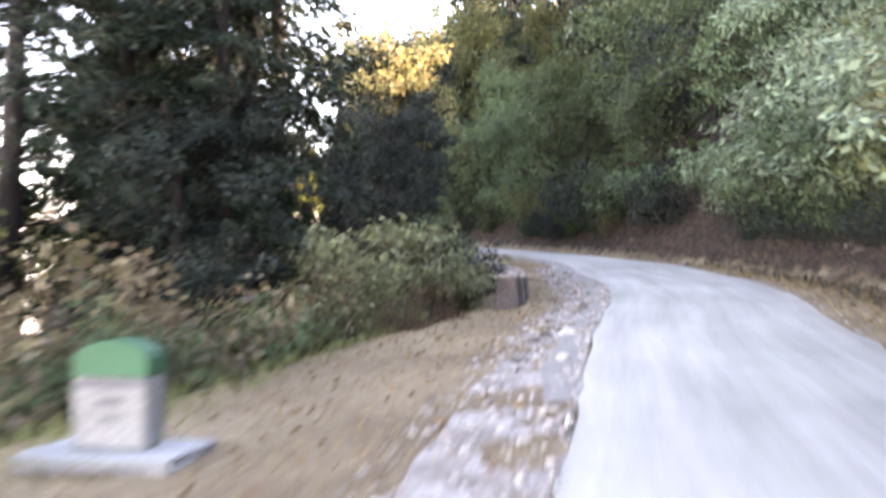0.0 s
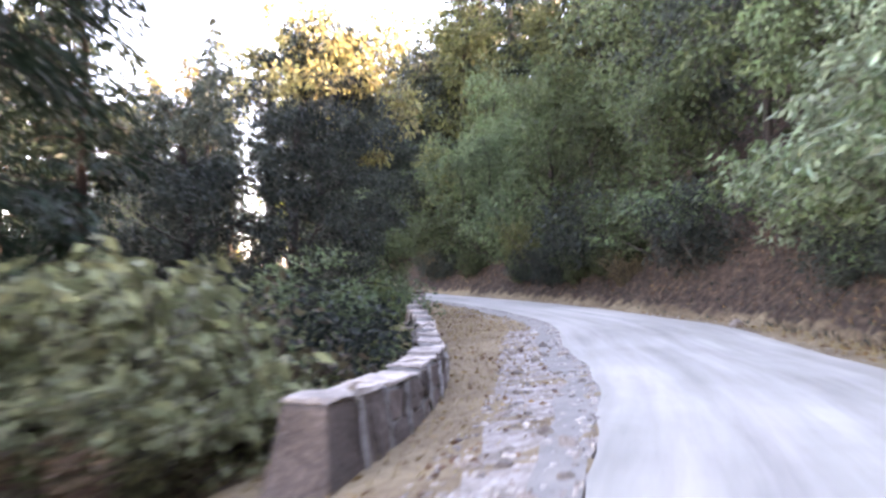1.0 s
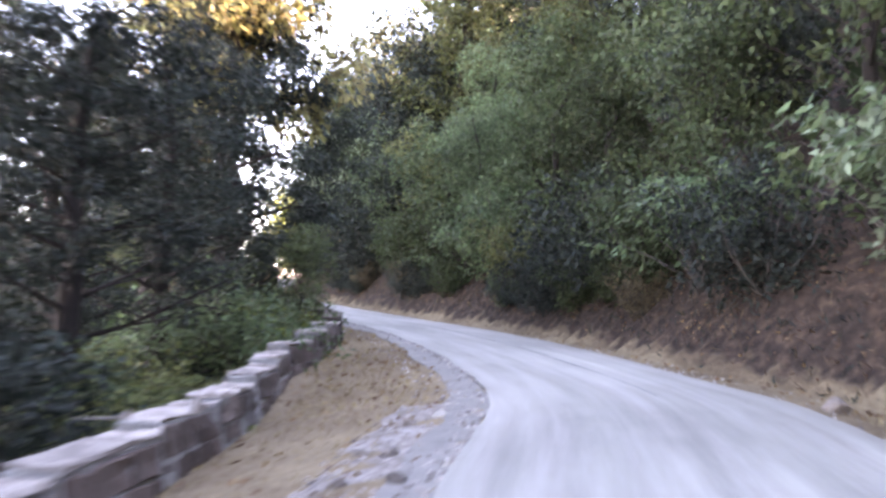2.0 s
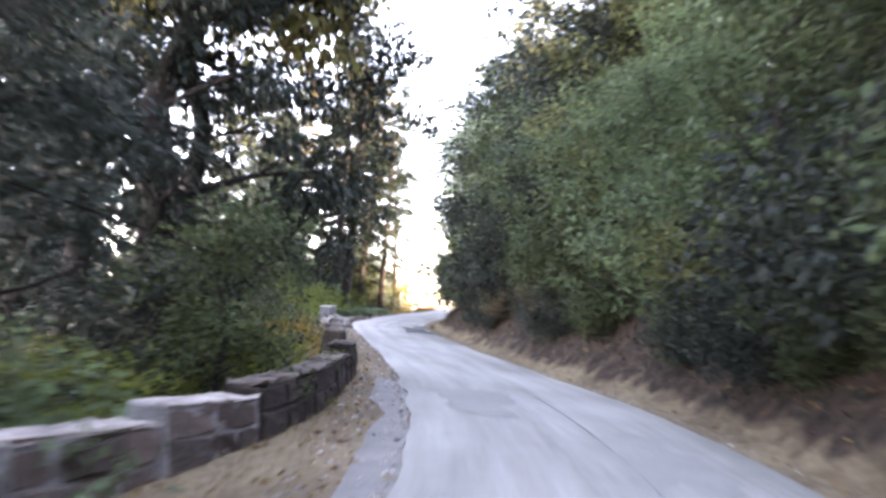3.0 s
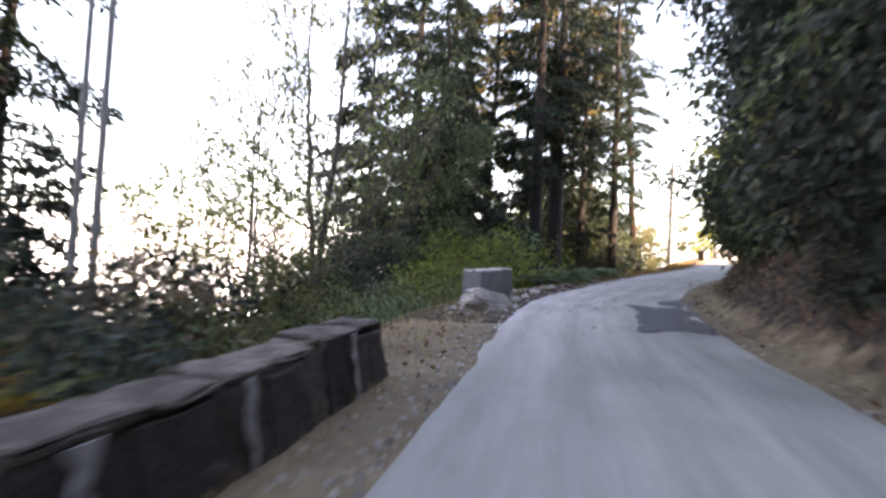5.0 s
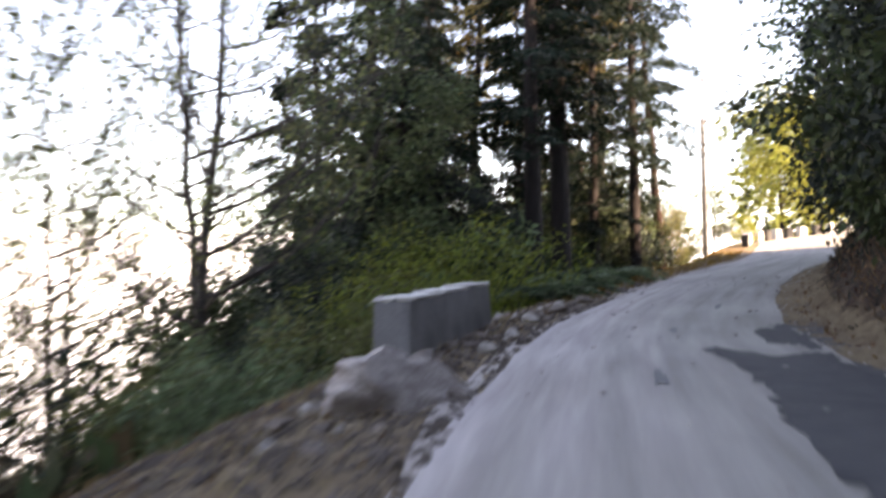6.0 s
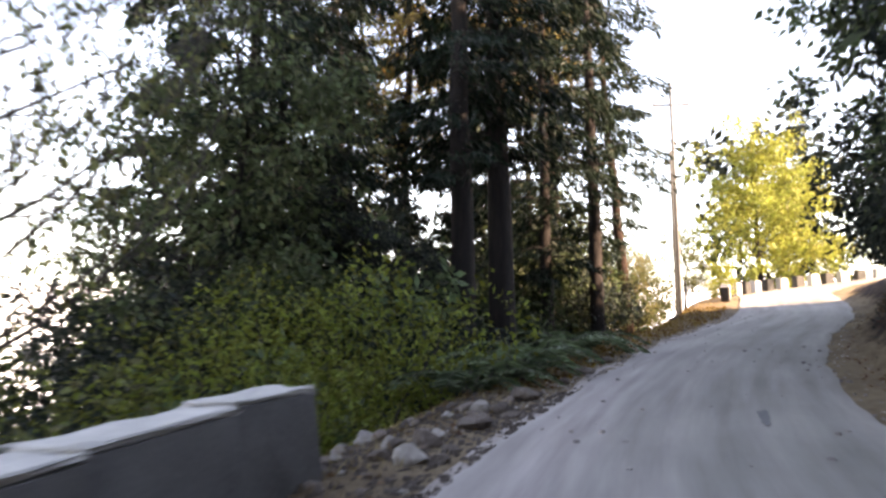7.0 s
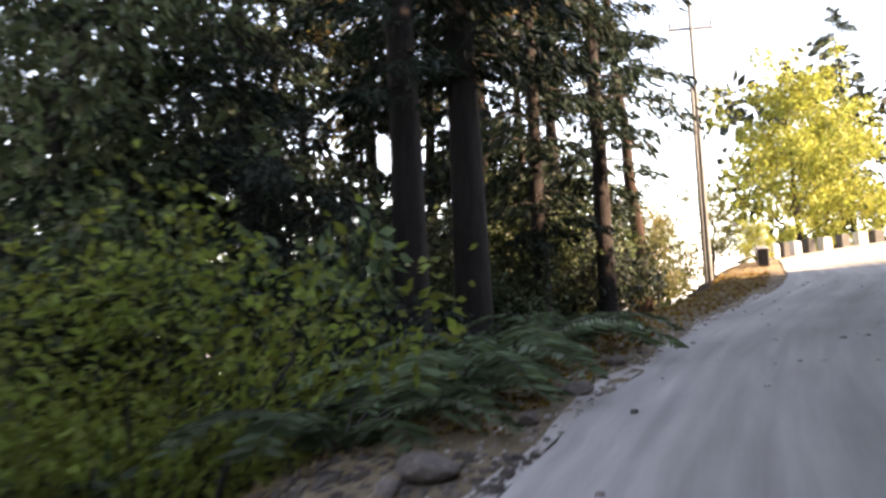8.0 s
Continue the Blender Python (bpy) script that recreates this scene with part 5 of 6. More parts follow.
# single trees at their places
for kind, x, y, sc, turn in [
    ("con_a", -5.2, 9.5, 0.75, 11), ("con_b", -8.0, 10.5, 0.85, 31), ("con_a", -9.5, 14.5, 0.85, 61), ("con_a", -5.6, 16.0, 0.8, 91), ("con_b", -3.9, 12.8, 0.7, 191), 
    ("con_thin", -9.8, 20.5, 0.85, 20), ("con_b", -6.4, 13.2, 0.8, 140), ("con_a", -4.9, 14.4, 0.8, 70), ("con_b", -10.4, 18.6, 0.75, 200), ("tall_olive", -5.4, 9.4, 0.6, 40), ("tall_dark", -11.5, 29.2, 0.58, 60),
    ("dark_column", -14.2, 32.9, 0.85, 10), ("dark_column", -22.5, 33.2, 1.0, 120), ("tall_dark", -9.8, 26.4, 0.6, 250), ("tall_dark", -9.2, 22.6, 0.6, 80),
    ("side_olive", -3.0, 11.5, 0.9, 0), ("spray_olive", -5.0, 18.8, 1.45, 10), ("spray_olive", -3.6, 18.0, 1.1, 80), ("hill_a", -4.6, 21.4, 0.42, 100), ("lime", -3.0, 8.6, 0.75, 10), ("low_b", -2.2, 6.9, 1.0, 10), ("lime", -5.2, 13.4, 1.3, 10), ("spray_green", -1.7, 10.4, 0.8, 100), ("con_far", -30, 70, 0.6, 10), ("far_f", -27, 73, 1.3, 50), ("far_c", -33, 68.5, 1.3, 90), ("con_far", -24.5, 71.5, 0.65, 140), ("far_f", -31.5, 73.5, 1.4, 180), ("con_far", -28.5, 69.0, 0.6, 230),
    ("gold_top", -15.3, 33.7, 1.1, 30), ("con_far", -24.0, 60.0, 0.8, 15), ("con_far", -27.0, 62.0, 0.75, 95), ("con_far", -21.0, 59.0, 0.78, 195), ("hill_f", -11.0, 44.0, 0.9, 100), ("gold", -24.8, 54.0, 1.2, 30),
    ("con_a", -36.5, 37.0, 1.0, 0), ("con_b", -34.2, 34.6, 1.0, 50), ("con_far", -39.5, 35.0, 1.0, 90), ("con_b", -38.5, 38.6, 0.95, 10), ("con_far", -33.0, 31.5, 1.0, 170),
    ("thin", -34.5, 41.5, 0.9, 0), ("thin", -36.5, 43.5, 1.0, 77), ("thin", -33.8, 42.6, 0.7, 130),
    ("bare", -45.3, 47.55, 1.1, 205), ("bare", -42.3, 44.85, 0.72, 160), ("thin", -38.6, 44.9, 0.62, 200), ("slope_brown", -37.2, 44.6, 1.05, 40), ("slope_brown", -35.9, 44.3, 1.0, 250), ("low_c", -38.9, 45.5, 1.25, 20), ("slope_brown", -41.0, 45.4, 1.1, 140), ("bare", -47.5, 42.6, 0.8, 250),
    ("con_c", -51.13, 59.98, 0.95, 0), ("con_c", -49.92, 58.27, 0.85, 100), ("gold", -3.6, 9.6, 0.36, 30), ("gold", 7.5, 19.2, 0.42, 0), ("con_b", -5.6, 12.0, 0.8, 300), ("tall_dark", -3.8, 11.6, 0.55, 60), ("con_b", -55.0, 63.8, 0.85, 40), 
    ("con_a", -54.6, 54.2, 1.0, 300), ("con_b", -50.5, 54.0, 0.75, 30), ("con_a", -53.6, 56.2, 0.66, 75), ("con_b", -58.6, 57.9, 0.95, 15), ("hill_d", -59.2, 70.6, 0.45, 60), ("hill_d", -63.6, 74.6, 0.6, 10), ("hill_c", -57.8, 66.0, 0.85, 200),
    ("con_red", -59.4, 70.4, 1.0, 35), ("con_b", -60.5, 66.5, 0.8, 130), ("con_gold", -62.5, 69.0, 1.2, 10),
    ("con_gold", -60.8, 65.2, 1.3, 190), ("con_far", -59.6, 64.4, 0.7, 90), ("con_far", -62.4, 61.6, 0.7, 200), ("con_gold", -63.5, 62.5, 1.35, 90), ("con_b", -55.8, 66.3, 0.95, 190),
    ("con_far", -58.0, 53.0, 1.0, 33), ("con_far", -60.0, 56.0, 1.0, 233), ("con_far", -61.0, 63.5, 0.95, 73), ("con_far", -64.0, 60.0, 1.1, 20),
    ("tall_dark", -50.5, 52.3, 0.62, 40), ("tall_dark", -49.3, 55.6, 0.5, 200), ("hill_b", -52.5, 50.3, 0.8, 0), ("tall_green", -50.0, 52.9, 1.0, 30), ("tall_green", -53.8, 51.6, 0.9, 130), ("hill_a", -50.5, 55.0, 1.2, 200), ("hill_c", -56.2, 59.4, 0.95, 20), ("hill_c", -58.2, 63.2, 0.85, 120), ("hill_f", -53.6, 57.2, 0.7, 220), ("hill_c", -55.5, 52.0, 1.3, 60), ("hill_f", -56.4, 64.4, 0.7, 0), ("hill_f", -58.5, 65.0, 0.95, 90), ("hill_f", -60.0, 67.6, 0.8, 130), 
    ("hill_c", -35.6, 59.4, 1.0, 20), ("hill_c", -32.4, 56.6, 0.9, 100), ("hill_c", -39.5, 62.8, 0.9, 190),
    ("tall_olive", -28.0, 52.2, 0.55, 20), ("tall_olive", -20.2, 51.6, 1.0, 120), ("hill_f", -32.0, 56.4, 1.25, 80), ("tall_olive", -34.2, 59.4, 0.85, 150), ("hill_f", -37.0, 61.4, 0.9, 220), ("hill_e", -41.6, 64.0, 1.1, 10), ("tall_olive", -31.5, 57.0, 1.0, 250),
    ("far_c", -13, 55, 1.1, 10), ("far_f", -17, 58.5, 0.75, 40), ("far_c", -21, 60.5, 0.75, 70), ("far_f", -25.5, 61.5, 1.0, 110), ("far_c", -29.5, 62.5, 1.3, 150), ("far_f", -9, 52, 1.35, 190), ("far_c", -5, 50, 1.3, 230), ("far_f", -15, 62, 0.8, 20), ("far_f", -20, 65, 0.8, 60), ("far_c", -10.5, 58, 1.4, 90), ("far_f", -4, 56, 1.4, 120), ("tall_olive", -15.5, 54.0, 0.8, 70), ("far_f", -22.5, 57.5, 0.7, 33), ("far_f", 0, 51, 1.3, 200),
    ("con_far", -36.0, 34.8, 1.0, 130), ("con_far", -37.8, 36.0, 1.0, 280), ("tall_dark", -35.5, 36.5, 0.7, 30), ("hill_c", -34.6, 37.8, 1.1, 50), ("hill_c", -33.4, 35.8, 1.1, 150), ("hill_c", -36.6, 39.0, 1.0, 250), ("hill_f", -31.4, 36.2, 0.9, 20), ("tall_dark", -38.5, 33.5, 0.8, 160),
    ("hill_c", -56.5, 63.2, 0.6, 90), ("hill_f", -58.6, 67.0, 0.55, 180), ("low_c", -52.5, 59.3, 1.0, 10), ("low_c", -54.0, 62.5, 0.9, 60), ("low_c", -56.4, 66.0, 0.8, 120), ("hill_f", -59.5, 61.5, 0.9, 70), ("hill_c", -61.8, 66.0, 0.8, 20),
    ("side_brown", -0.2, 13.9, 0.8, 0), ("side_brown", -0.5, 15.2, 0.7, 70), ("side_brown", 0.2, 12.8, 0.6, 150),
    ("lime", -42.8, 51.4, 1.15, 0), ("lime", -44.9, 53.8, 1.35, 80), ("low_c", -46.3, 55.3, 1.1, 20), ("low_c", -47.8, 57.3, 0.9, 160),
    ("yellow", -64.0, 82.3, 0.95, 60), ("yellow", -66.5, 87.0, 0.9, 150), ("yellow", -62.8, 92.5, 0.6, 220), ("con_b", -69.0, 92.0, 0.75, 10), ("hill_d", -62.0, 75.6, 0.55, 0), ("hill_d", -63.5, 73.0, 0.75, 70), ("gold", -61.5, 71.5, 0.5, 10), ("yellow", -60.8, 76.6, 0.2, 10),
    ("rust", -19.6, 37.9, 0.85, 0), ("lime", -10.6, 30.9, 0.62, 15), ("low_b", -11.8, 32.0, 1.0, 75), ("lime", -13.0, 33.6, 0.6, 135), ("spray_olive", -14.5, 34.3, 0.62, 195), ("low_b", -15.7, 35.3, 0.95, 255), ("lime", -16.9, 36.0, 0.55, 315), ("low_b", -18.3, 36.6, 0.9, 40), ("low_a", -9.6, 29.6, 1.0, 90), ("rust", -22.6, 40.0, 0.7, 90),
]:
    set_plant(KIND[kind], x, y, sc, turn, 0.3)
# dense growth on the steep slope below the climb, its tops about level with the road
for k, (kind, x, y, top) in enumerate([("hill_c", -43.4, 49.0, 4.6), ("hill_f", -45.6, 48.2, 4.9), ("hill_c", -46.6, 50.6, 6.4), 
                                       ("hill_f", -48.4, 47.5, 5.2), ("hill_c", -41.4, 48.6, 3.9), ("hill_f", -47.6, 53.2, 7.2), ("hill_c", -50.5, 49.6, 6.4),
                                       ("spray_olive", -0.4, 14.8, 1.85), ("spray_olive", -1.9, 16.3, 1.95), ("side_olive", -1.1, 13.3, 1.75), ("spray_olive", -1.5, 15.4, 3.1), ("spray_olive", -2.9, 16.2, 3.6), ("spray_olive", -2.3, 14.9, 3.3), ("spray_olive", -0.9, 16.3, 1.75), ("side_olive", -3.0, 18.8, 1.8), ("spray_olive", -2.4, 14.2, 2.0), ("spray_olive", -3.4, 16.6, 2.1),
                                       ("hill_d", -22.0, 37.0, 2.7), ("slope_brown", -24.4, 38.8, 2.6), ("far_c", -71.5, 92.1, 21.2), ("hill_c", -65.1, 68.2, 13.0), ("hill_f", -66.4, 70.6, 13.0), ("hill_c", -65.2, 71.9, 11.5), ("hill_f", -60.7, 67.9, 10.5), ("hill_c", -62.6, 66.4, 11.5), ("hill_f", -27.2, 39.6, 3.3), ("hill_d", -29.8, 41.0, 3.6), ("hill_c", -25.4, 35.6, 2.9), ("hill_f", -29.2, 37.4, 3.3), ("hill_c", -32.2, 38.6, 3.6),
                                       ("hill_c", -57.5, 65.3, 9.0), ("hill_c", -56.6, 60.2, 8.4), ("hill_f", -58.6, 62.8, 9.0), ("hill_f", -55.0, 61.4, 7.6), ("hill_c", -59.8, 68.8, 9.2), ("hill_c", -12.4, 31.7, 3.5), ("hill_f", -11.6, 32.9, 3.2), ("hill_c", -14.6, 34.0, 3.7), ("hill_c", -17.2, 34.6, 3.6), ("hill_d", -31.2, 43.6, 3.2), ("hill_c", -21.4, 34.4, 2.6), ("hill_d", -33.8, 41.6, 3.8), ("hill_c", -30.6, 34.4, 3.2)]):
    z0 = height(x, y)
    set_plant(KIND[kind], x, y, max(0.35, (top - z0) / (8.4 if kind[0] == "h" or kind == "far_c" else 25.5 if kind == "con_far" else 3.7 if kind in ("side_olive", "spray_olive") else 2.9)), 67 * k, 0.3)
for x, y, sc, t in [(-44.3, 56.4, 1.5, 0), (-45.6, 57.7, 1.7, 70), (-43.1, 55.0, 1.3, 130), (-46.9, 59.4, 1.5, 200), (-43.6, 56.1, 1.0, 300)]:
    set_plant(KIND["fern"], x, y, sc, t, 0.05, group="ferns at the road edge")
overhanging_tree(-17.0, 32.6, (-14.2, 36.2, 6.6), 50)
for k, (x, y, tip) in enumerate([(-33.6, 57.4, (-34.6, 56.4, 8.6))]):
    overhanging_tree(x, y, tip, 60 + k, "dark tree whose leafy limb hangs out over the road")
for ob in KIND.values():
    for c in list(ob.children):
        bpy.data.objects.remove(c)
    bpy.data.objects.remove(ob)

# ---- poles and the far barrier ----
def pole(x, y, top, turn, label, arms=1):
    tall = top - height(x, y) + 0.1
    ob = thing("utility_pole", pose(x, y, height(x, y) - 0.1, 0, 0, turn), label, "utility pole")
    put("shaft", mesh("shaft", *join([tube([(0, 0, 0), (0, 0, tall * 0.5), (0, 0, tall)], [0.09, 0.075, 0.055], 10)]), M["metal"], True), ob)
    for k in range(arms):
        z = tall - 1.0 - 0.8 * k
        part("crossarm", rough_box(1.5, 0.07, 0.08, 0.008, 0, 3), M["metal"], ob, m=pose(0, 0.08, z))
        for dx in (-0.68, 0.68):
            bm = bmesh.new()
            for zz, r in ((0.0, 0.02), (0.06, 0.055), (0.11, 0.035), (0.15, 0.05)):
                bmesh.ops.create_cone(bm, segments=10, radius1=r, radius2=r * 0.7, depth=0.05, cap_ends=True, matrix=pose(0, 0, zz + 0.03))
            part("insulator", bm, M["porcelain"], ob, "brown porcelain insulator", pose(dx, 0.08, z + 0.07))
    return ob


pole(-58.24, 72.06, 16.0, 60, "tall slender grey utility pole with a crossarm")
pole(-32.64, 40.78, 10.4, 80, "tall slender grey utility pole with a crossarm")
pole(-32.95, 40.45, 9.2, 80, "slender grey pole beside the taller one", 0)
pole(-58.7, 72.3, 13.2, 60, "slender grey pole beside the taller one", 0)
board = thing("leaning_board", look((-62.84, 78.0, 8.84), (-62.19, 78.68, 8.0)), "white painted board leaning beside the road bend", "board")
part("panel", rough_box(0.3, 0.12, 2.6, 0.01, 0.01, 8, 1), M["white"], board, m=pose(0, 0, -1.3))

# black and white kerb blocks at the far bend
kerb_pts = [(i, (ROAD[i, :2] + LEFT[i] * (ROAD[i, 3] + 0.55))) for i in range(len(ROAD)) if S(-56.4, 76.2) <= STATION[i] <= S(-50, 100)]
for n, (i, p) in enumerate(kerb_pts[::2]):
    ob = thing("kerb_block", pose(p[0], p[1], height(p[0], p[1]) - 0.03, 0, 0, math.degrees(math.atan2(TAN[i, 1], TAN[i, 0]))),
               "painted kerb block at the bend", "kerb block", "painted kerb blocks")
    part("block", rough_box(0.62, 0.35, 0.62, 0.03, 0.01, n), M["white" if n % 2 else "black"], ob, "white painted block" if n % 2 else "black painted block")


# ---- loose stones, rubble, grass and fallen leaves ----
def stone_mesh(name, seed, mat, size=(1, 0.8, 0.6), sub=2):
    bm = boulder(size, seed, sub)
    me = bpy.data.meshes.new(name)
    bm.to_mesh(me)
    bm.free()
    me.materials.append(mat)
    return me


STONES = [stone_mesh("rubble_stone", 40 + k, M["rubble" if k < 6 else "rock"], (1, random.Random(k).uniform(0.6, 0.95), random.Random(k + 9).uniform(0.4, 0.75)), 2) for k in range(7)]


def layered_rock(seed, size):
    """A split boulder: flattish top, broken layers down its sides."""
    bm = bmesh.new()
    bmesh.ops.create_cube(bm, size=2)
    bmesh.ops.subdivide_edges(bm, edges=bm.edges[:], cuts=15, use_grid_fill=True)
    off = Vector((seed, 2 * seed, 0))
    rng = random.Random(seed)
    planes = [(Vector((rng.gauss(0, 1), rng.gauss(0, 1), rng.gauss(0.3, 0.7))).normalized(), rng.uniform(0.62, 0.86)) for _ in range(8)]
    for v in bm.verts:
        p = v.co.copy()
        r = (abs(p.x) ** 4 + abs(p.y) ** 4 + abs(p.z) ** 4) ** 0.25
        p /= r
        for nrm, d in planes:
            p -= nrm * max(0.0, p.dot(nrm) - d) * 0.95
        layer = math.floor((p.z + 0.12 * p.x + 0.1 * noise.noise(p * 1.5 + off)) * 3.2)
        step = 0.13 * noise.noise(Vector((layer * 3.7, math.atan2(p.y, p.x) * 1.2, seed)))
        side = 1 + step + 0.14 * noise.noise(p * 1.6 + off) + 0.03 * noise.noise(p * 7 + off)
        p = Vector((p.x * side * (1.05 - 0.2 * p.z), p.y * side * (1.05 - 0.2 * p.z), p.z * (1 + 0.12 * noise.noise(p * 1.3 - off)) - 0.16 * p.x + 0.025 * noise.noise(p * 9 + off)))
        v.co = Vector((p.x * size[0], p.y * size[1], p.z * size[2]))
    me = bpy.data.meshes.new("boulder")
    bm.to_mesh(me)
    bm.free()
    me.materials.append(M["strata"])
    return me


BIG = layered_rock(3, (0.86, 0.6, 0.5))


def lay_stone(name, me, x, y, r, seed, label, category, group="", sink=0.35):
    rr = random.Random(seed)
    ob = new(name, me)
    ob.matrix_basis = pose(x, y, height(x, y) + r * (0.5 - sink), rr.uniform(-20, 20), rr.uniform(-20, 20), rr.uniform(0, 360)) @ Matrix.Diagonal((r, r, r, 1))
    return tagged(ob, label, category, group)


boulder_ob = new("boulder", BIG)
boulder_ob.matrix_basis = pose(-32.85, 47.95, 3.6, 6, 4, 116) @ Matrix.Diagonal((0.74, 0.66, 0.64, 1))
tagged(boulder_ob, "large pale split boulder at the rubble edge of the road", "boulder")
lay_stone("boulder", BIG, -34.4, 48.25, 0.42, 4, "grey boulder beside the end of the concrete wall", "boulder")
lay_stone("boulder", BIG, -34.7, 48.8, 0.26, 6, "small grey boulder beside the concrete wall", "boulder")
lay_stone("boulder", STONES[2], -33.2, 47.9, 0.22, 8, "flat grey stone behind the large boulder", "boulder")
rs = random.Random(77)
# rubble at the foot of the concrete wall and along the edge after it
for k in range(190):
    t = rs.random()
    s = station(-30.5, 48.0) + t * 12.5
    x, y, h = beside(s, rs.triangular(0.05, 1.7, 0.7))
    lay_stone("rubble_stone", rs.choice(STONES), x, y, rs.choice([0.05, 0.06, 0.07, 0.09, 0.13]) * rs.uniform(0.8, 1.25), k, "broken reddish stone in the rubble at the road edge", "stone", "rubble at the road edge")
for k, (x, y, r) in enumerate([(-40.2, 53.6, 0.2), (-40.85, 54.3, 0.18), (-41.7, 55.1, 0.21), (-39.6, 52.8, 0.2), (-42.6, 56.3, 0.14), (-43.4, 57.2, 0.16), (-39.0, 52.4, 0.17), (-44.6, 58.5, 0.14)]):
    lay_stone("edge_stone", STONES[k % 7], x, y, r, 300 + k, "pale stone lying at the road edge", "stone", "stones at the road edge", 0.2)
for k in range(60):
    s = station(5.0, 9) + rs.random() * 21
    x, y, h = beside(s, rs.uniform(0.12, 0.95))
    lay_stone("edge_stone", rs.choice(STONES), x, y, rs.uniform(0.05, 0.13), 400 + k, "pale flat stone in the gravel at the road edge", "stone", "stones at the road edge", 0.45)
for k, (x, y, r) in enumerate([(5.9, 22.6, 0.16), (5.6, 23.6, 0.14), (6.9, 19.6, 0.12), (6.6, 15.0, 0.1), (-0.1, 30.6, 0.3)]):
    lay_stone("edge_stone", STONES[k % 7], x, y, r, 500 + k, "pale stone lying at the foot of the bank", "stone", "stones at the road edge", 0.3)


def scatter(n, s0, s1, lo, hi, seed, left=True, power=1.0):
    """Places strewn along one side of the road: x, y, z arrays, lo to hi metres from its edge."""
    g = np.random.default_rng(seed)
    s = g.uniform(s0, s1, n)
    i = np.clip(np.searchsorted(STATION, s), 0, len(ROAD) - 1)
    off = lo + (hi - lo) * g.random(n) ** power
    u = (ROAD[i, 3] + off) * (1 if left else -1)
    along = g.uniform(-0.3, 0.3, n)
    p = ROAD[i, :2] + LEFT[i] * u[:, None] + TAN[i] * along[:, None]
    return np.stack([p[:, 0], p[:, 1], land(p[:, 0], p[:, 1])[0]], axis=1), g


def pebbles(name, n, s0, s1, lo, hi, seed, size, label, mat="pebble", left=True, power=1.0, lift=0.0):
    """Small flattened stones, five-sided, joined."""
    p, g = scatter(n, s0, s1, lo, hi, seed, left, power)
    p[:, 2] += lift
    r = size * g.uniform(0.4, 1.3, n) ** 1.5
    a = np.linspace(0, 2 * math.pi, 5, endpoint=False)[None, :] + g.uniform(0, 6.3, (n, 1))
    rad = r[:, None] * g.uniform(0.7, 1.25, (n, 5))
    low = np.stack([p[:, None, 0] + rad * np.cos(a), p[:, None, 1] + rad * np.sin(a), np.repeat(p[:, None, 2] - 0.01, 5, 1)], axis=2)
    mid = low.copy()
    mid[:, :, :2] = p[:, None, :2] + (low[:, :, :2] - p[:, None, :2]) * 0.72
    mid[:, :, 2] += (r * g.uniform(0.35, 0.75, n))[:, None] + 0.01
    verts = np.concatenate([low, mid], axis=1).reshape(-1, 3)
    f = []
    for k in range(n):
        o = 10 * k
        f += [(o + j, o + (j + 1) % 5, o + 5 + (j + 1) % 5, o + 5 + j) for j in range(5)] + [tuple(o + 5 + j for j in range(5))]
    return tagged(new(name, mesh(name, verts, f, M[mat])), label, "gravel", kind="stuff")


def blades(name, n, s0, s1, lo, hi, seed, length, width, mat, label, category, left=True, lean=0.5, power=1.0, flat=False, reach=0.0):
    p, g = scatter(n, s0, s1, lo, hi, seed, left, power)
    if flat:
        axes = g.normal(size=(n, 3)) * np.array([1, 1, 0.18])
        p[:, 2] += 0.015
    else:
        axes = g.normal(size=(n, 3)) * lean + np.array([0, 0, 1.0])
    p[:, 2] += g.random(n) * reach
    v, f = leaves(g, p, axes, length, width, 0.2)
    return tagged(new(name, mesh(name, v, f, M[mat])), label, category, kind="stuff")


A, B, C, D, E_ = station(7, 1), station(-1.9, 29), station(-13.8, 39.6), station(-28.9, 48.3), station(-51, 69)
pebbles("loose_stones", 160, station(-27, 47), E_, -3.4, -0.2, 31, 0.03, "small loose stones scattered on the road", lift=0.13)
pebbles("gravel", 3000, A, B, 0.02, 1.2, 1, 0.026, "pale gravel strip along the road edge", power=1.3)
pebbles("gravel", 900, B, C, 0.05, 0.9, 2, 0.025, "pale gravel strip along the road edge", power=1.5)
pebbles("gravel", 700, C, D, 0.02, 0.6, 3, 0.022, "thin gravel along the road edge", power=1.5)
pebbles("gravel", 4200, D, station(-40, 57), 0.0, 1.9, 4, 0.034, "broken reddish stone rubble along the road edge", "rubble")
pebbles("gravel", 1200, station(-38, 55), E_, 0.0, 0.8, 5, 0.022, "thin gravel along the road edge")
pebbles("gravel", 1200, A, E_, 0.0, 0.6, 6, 0.02, "thin gravel at the foot of the bank", left=False)
blades("dry_grass", 9000, A - 6, B, 0.7, 3.6, 11, 0.07, 0.012, "dry", "short dry grass on the verge", "grass", power=0.8)
blades("dry_grass", 5000, B, C + 4, 0.5, 2.4, 12, 0.08, 0.012, "dry", "short dry grass on the verge", "grass", power=0.8)
blades("dry_grass", 6000, C, E_ + 8, 0.4, 1.9, 13, 0.1, 0.014, "dry", "dry grass on the verge", "grass", power=0.7)
blades("dry_grass", 3500, A - 4, B, 0.2, 1.6, 14, 0.1, 0.014, "dry", "dry grass at the foot of the bank", "grass", left=False)
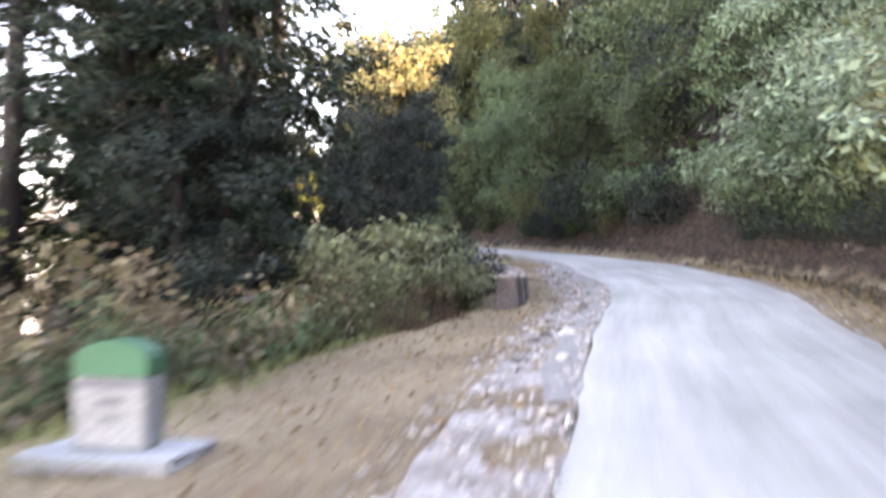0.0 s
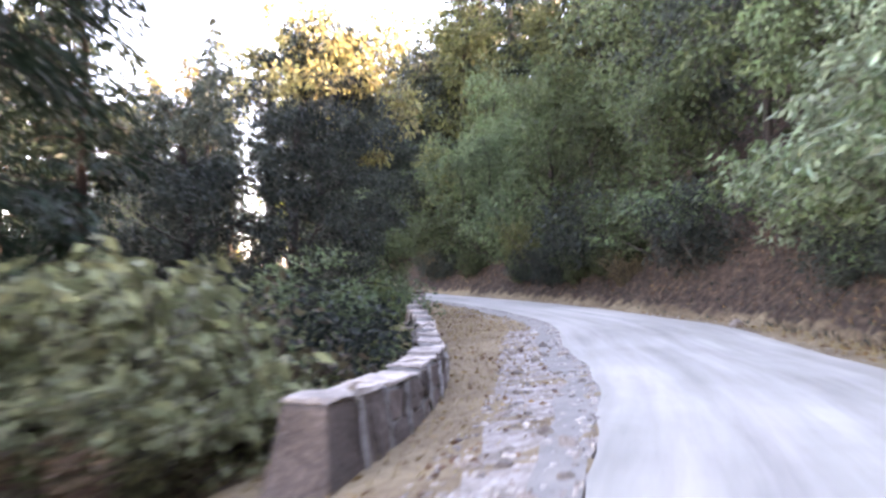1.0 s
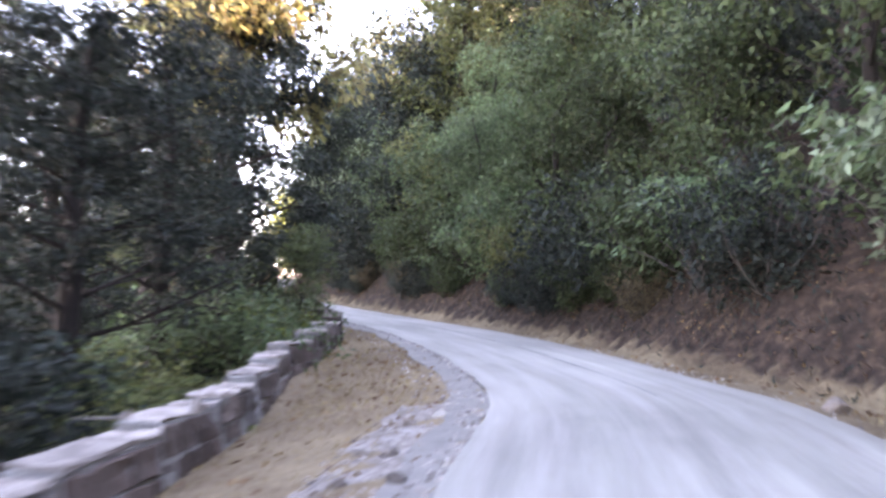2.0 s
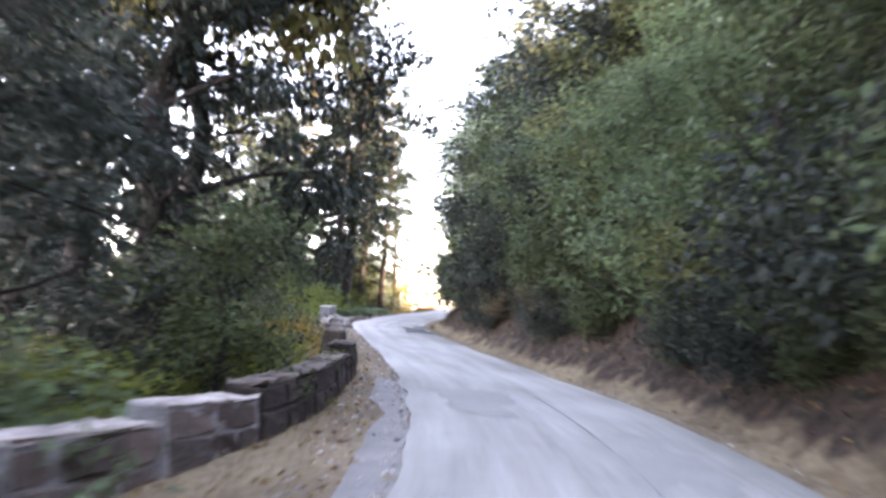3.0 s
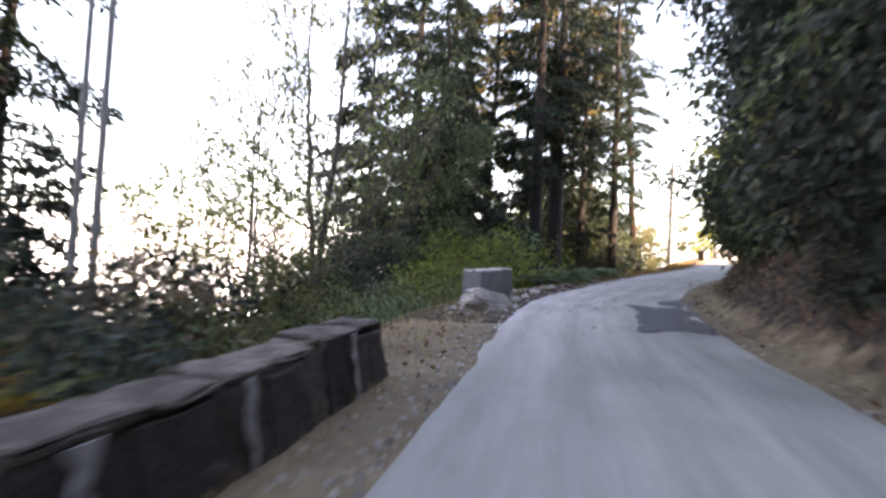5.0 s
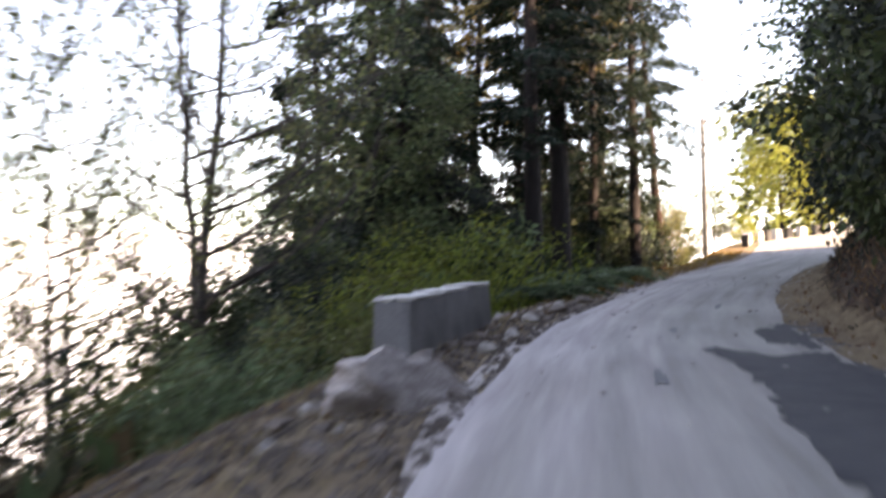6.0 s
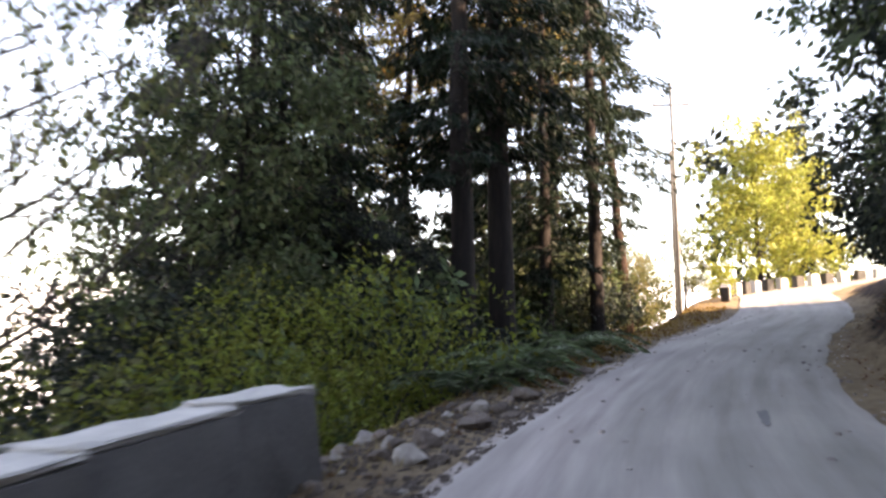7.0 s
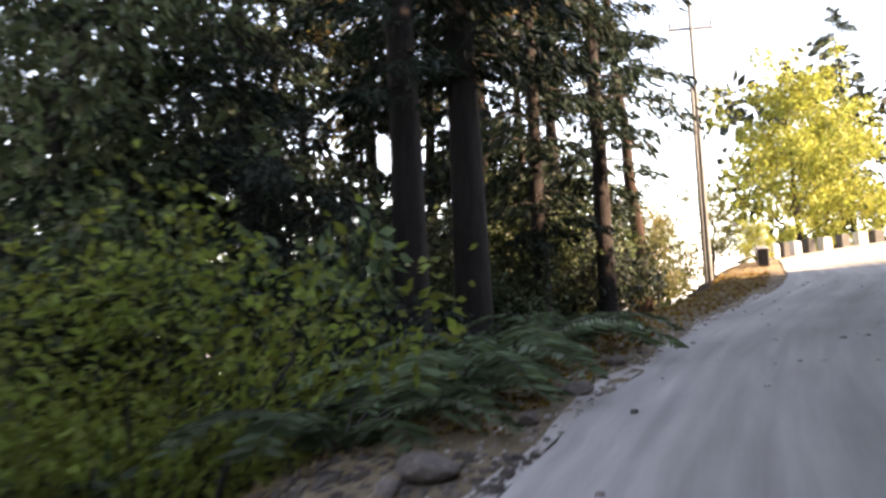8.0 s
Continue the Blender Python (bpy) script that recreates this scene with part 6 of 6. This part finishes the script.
blades("bank_grass", 9000, A, E_, 0.9, 3.0, 15, 0.26, 0.022, "dead_brown", "brown dead stalks and ferns on the bank", "dry stalks", left=False, lean=0.9)
blades("bank_grass", 5000, A, E_, 0.8, 2.6, 16, 0.22, 0.03, "broad_dark", "low dark weeds on the bank", "weeds", left=False, lean=0.9)
blades("fallen_leaves", 2600, A, E_, 0.3, 3.0, 17, 0.08, 0.05, "litter", "brown fallen leaves on the verge", "leaf litter", flat=True)
blades("fallen_leaves", 3200, station(-41, 57), E_ + 5, 0.4, 1.9, 18, 0.09, 0.055, "rust", "orange fallen leaves on the verge", "leaf litter", flat=True)
blades("fallen_leaves", 6000, A, E_, 0.3, 2.6, 19, 0.08, 0.05, "litter", "brown fallen leaves on the bank", "leaf litter", left=False, flat=True)
blades("slope_weeds", 9000, A - 4, C + 14, 3.0, 6.0, 20, 0.2, 0.03, "olive", "weeds at the edge of the slope", "weeds", lean=0.7)

# roots and dry stems hanging down the bank
rh = random.Random(21)
for k in range(46):
    s = rh.uniform(A + 8, E_ - 4)
    i = int(np.searchsorted(STATION, s))
    x, y, h = beside(s, -(ROAD[i, 5] + rh.uniform(0.7, 1.2)))
    z = height(x, y) + rh.uniform(0.3, 0.9)
    ox, oy = -LEFT[i] * -1.0
    L = rh.uniform(0.6, 1.5)
    pts = [(x + ox * 0.28 * q + rh.uniform(-0.06, 0.06), y + oy * 0.28 * q + rh.uniform(-0.06, 0.06), z - L * q * q) for q in np.linspace(0, 1, 6)]
    r = rh.uniform(0.008, 0.02)
    me = mesh("hanging_root", *join([tube(pts, [r, r * 0.9, r * 0.8, r * 0.7, r * 0.5, r * 0.25], 5)]), M["twig"], True)
    tagged(new("hanging_root", me), "thin pale root hanging down the earth bank", "root", "roots hanging on the bank")


# low growth far down the slope and over the hill
g = np.random.default_rng(91)
for name, n, x0, x1, y0, y1, mat, label in [("slope_undergrowth", 26000, -70, 4, -10, 70, "mid_green", "low green undergrowth down the slope"),
                                            ("slope_undergrowth", 9000, -70, 4, -10, 70, "slope_brown", "dry brown undergrowth down the slope"),
                                            ("hill_undergrowth", 14000, -45, 30, 5, 90, "mid_green", "low green undergrowth up the hillside")]:
    p = np.stack([g.uniform(x0, x1, n), g.uniform(y0, y1, n)], axis=1)
    z, el, er = land(p[:, 0], p[:, 1])
    keep = (el > 2.2) if name == "slope_undergrowth" else (er > 2.5)
    p = np.column_stack([p, z + g.uniform(0, 0.7, n)])[keep]
    v, f = leaves(g, p, g.normal(size=(len(p), 3)) * 0.8 + np.array([0, 0, 0.7]), 0.75, 0.42)
    tagged(new(name, mesh(name, v, f, M["dead_brown" if mat == "slope_brown" else mat])), label, "undergrowth", kind="stuff")
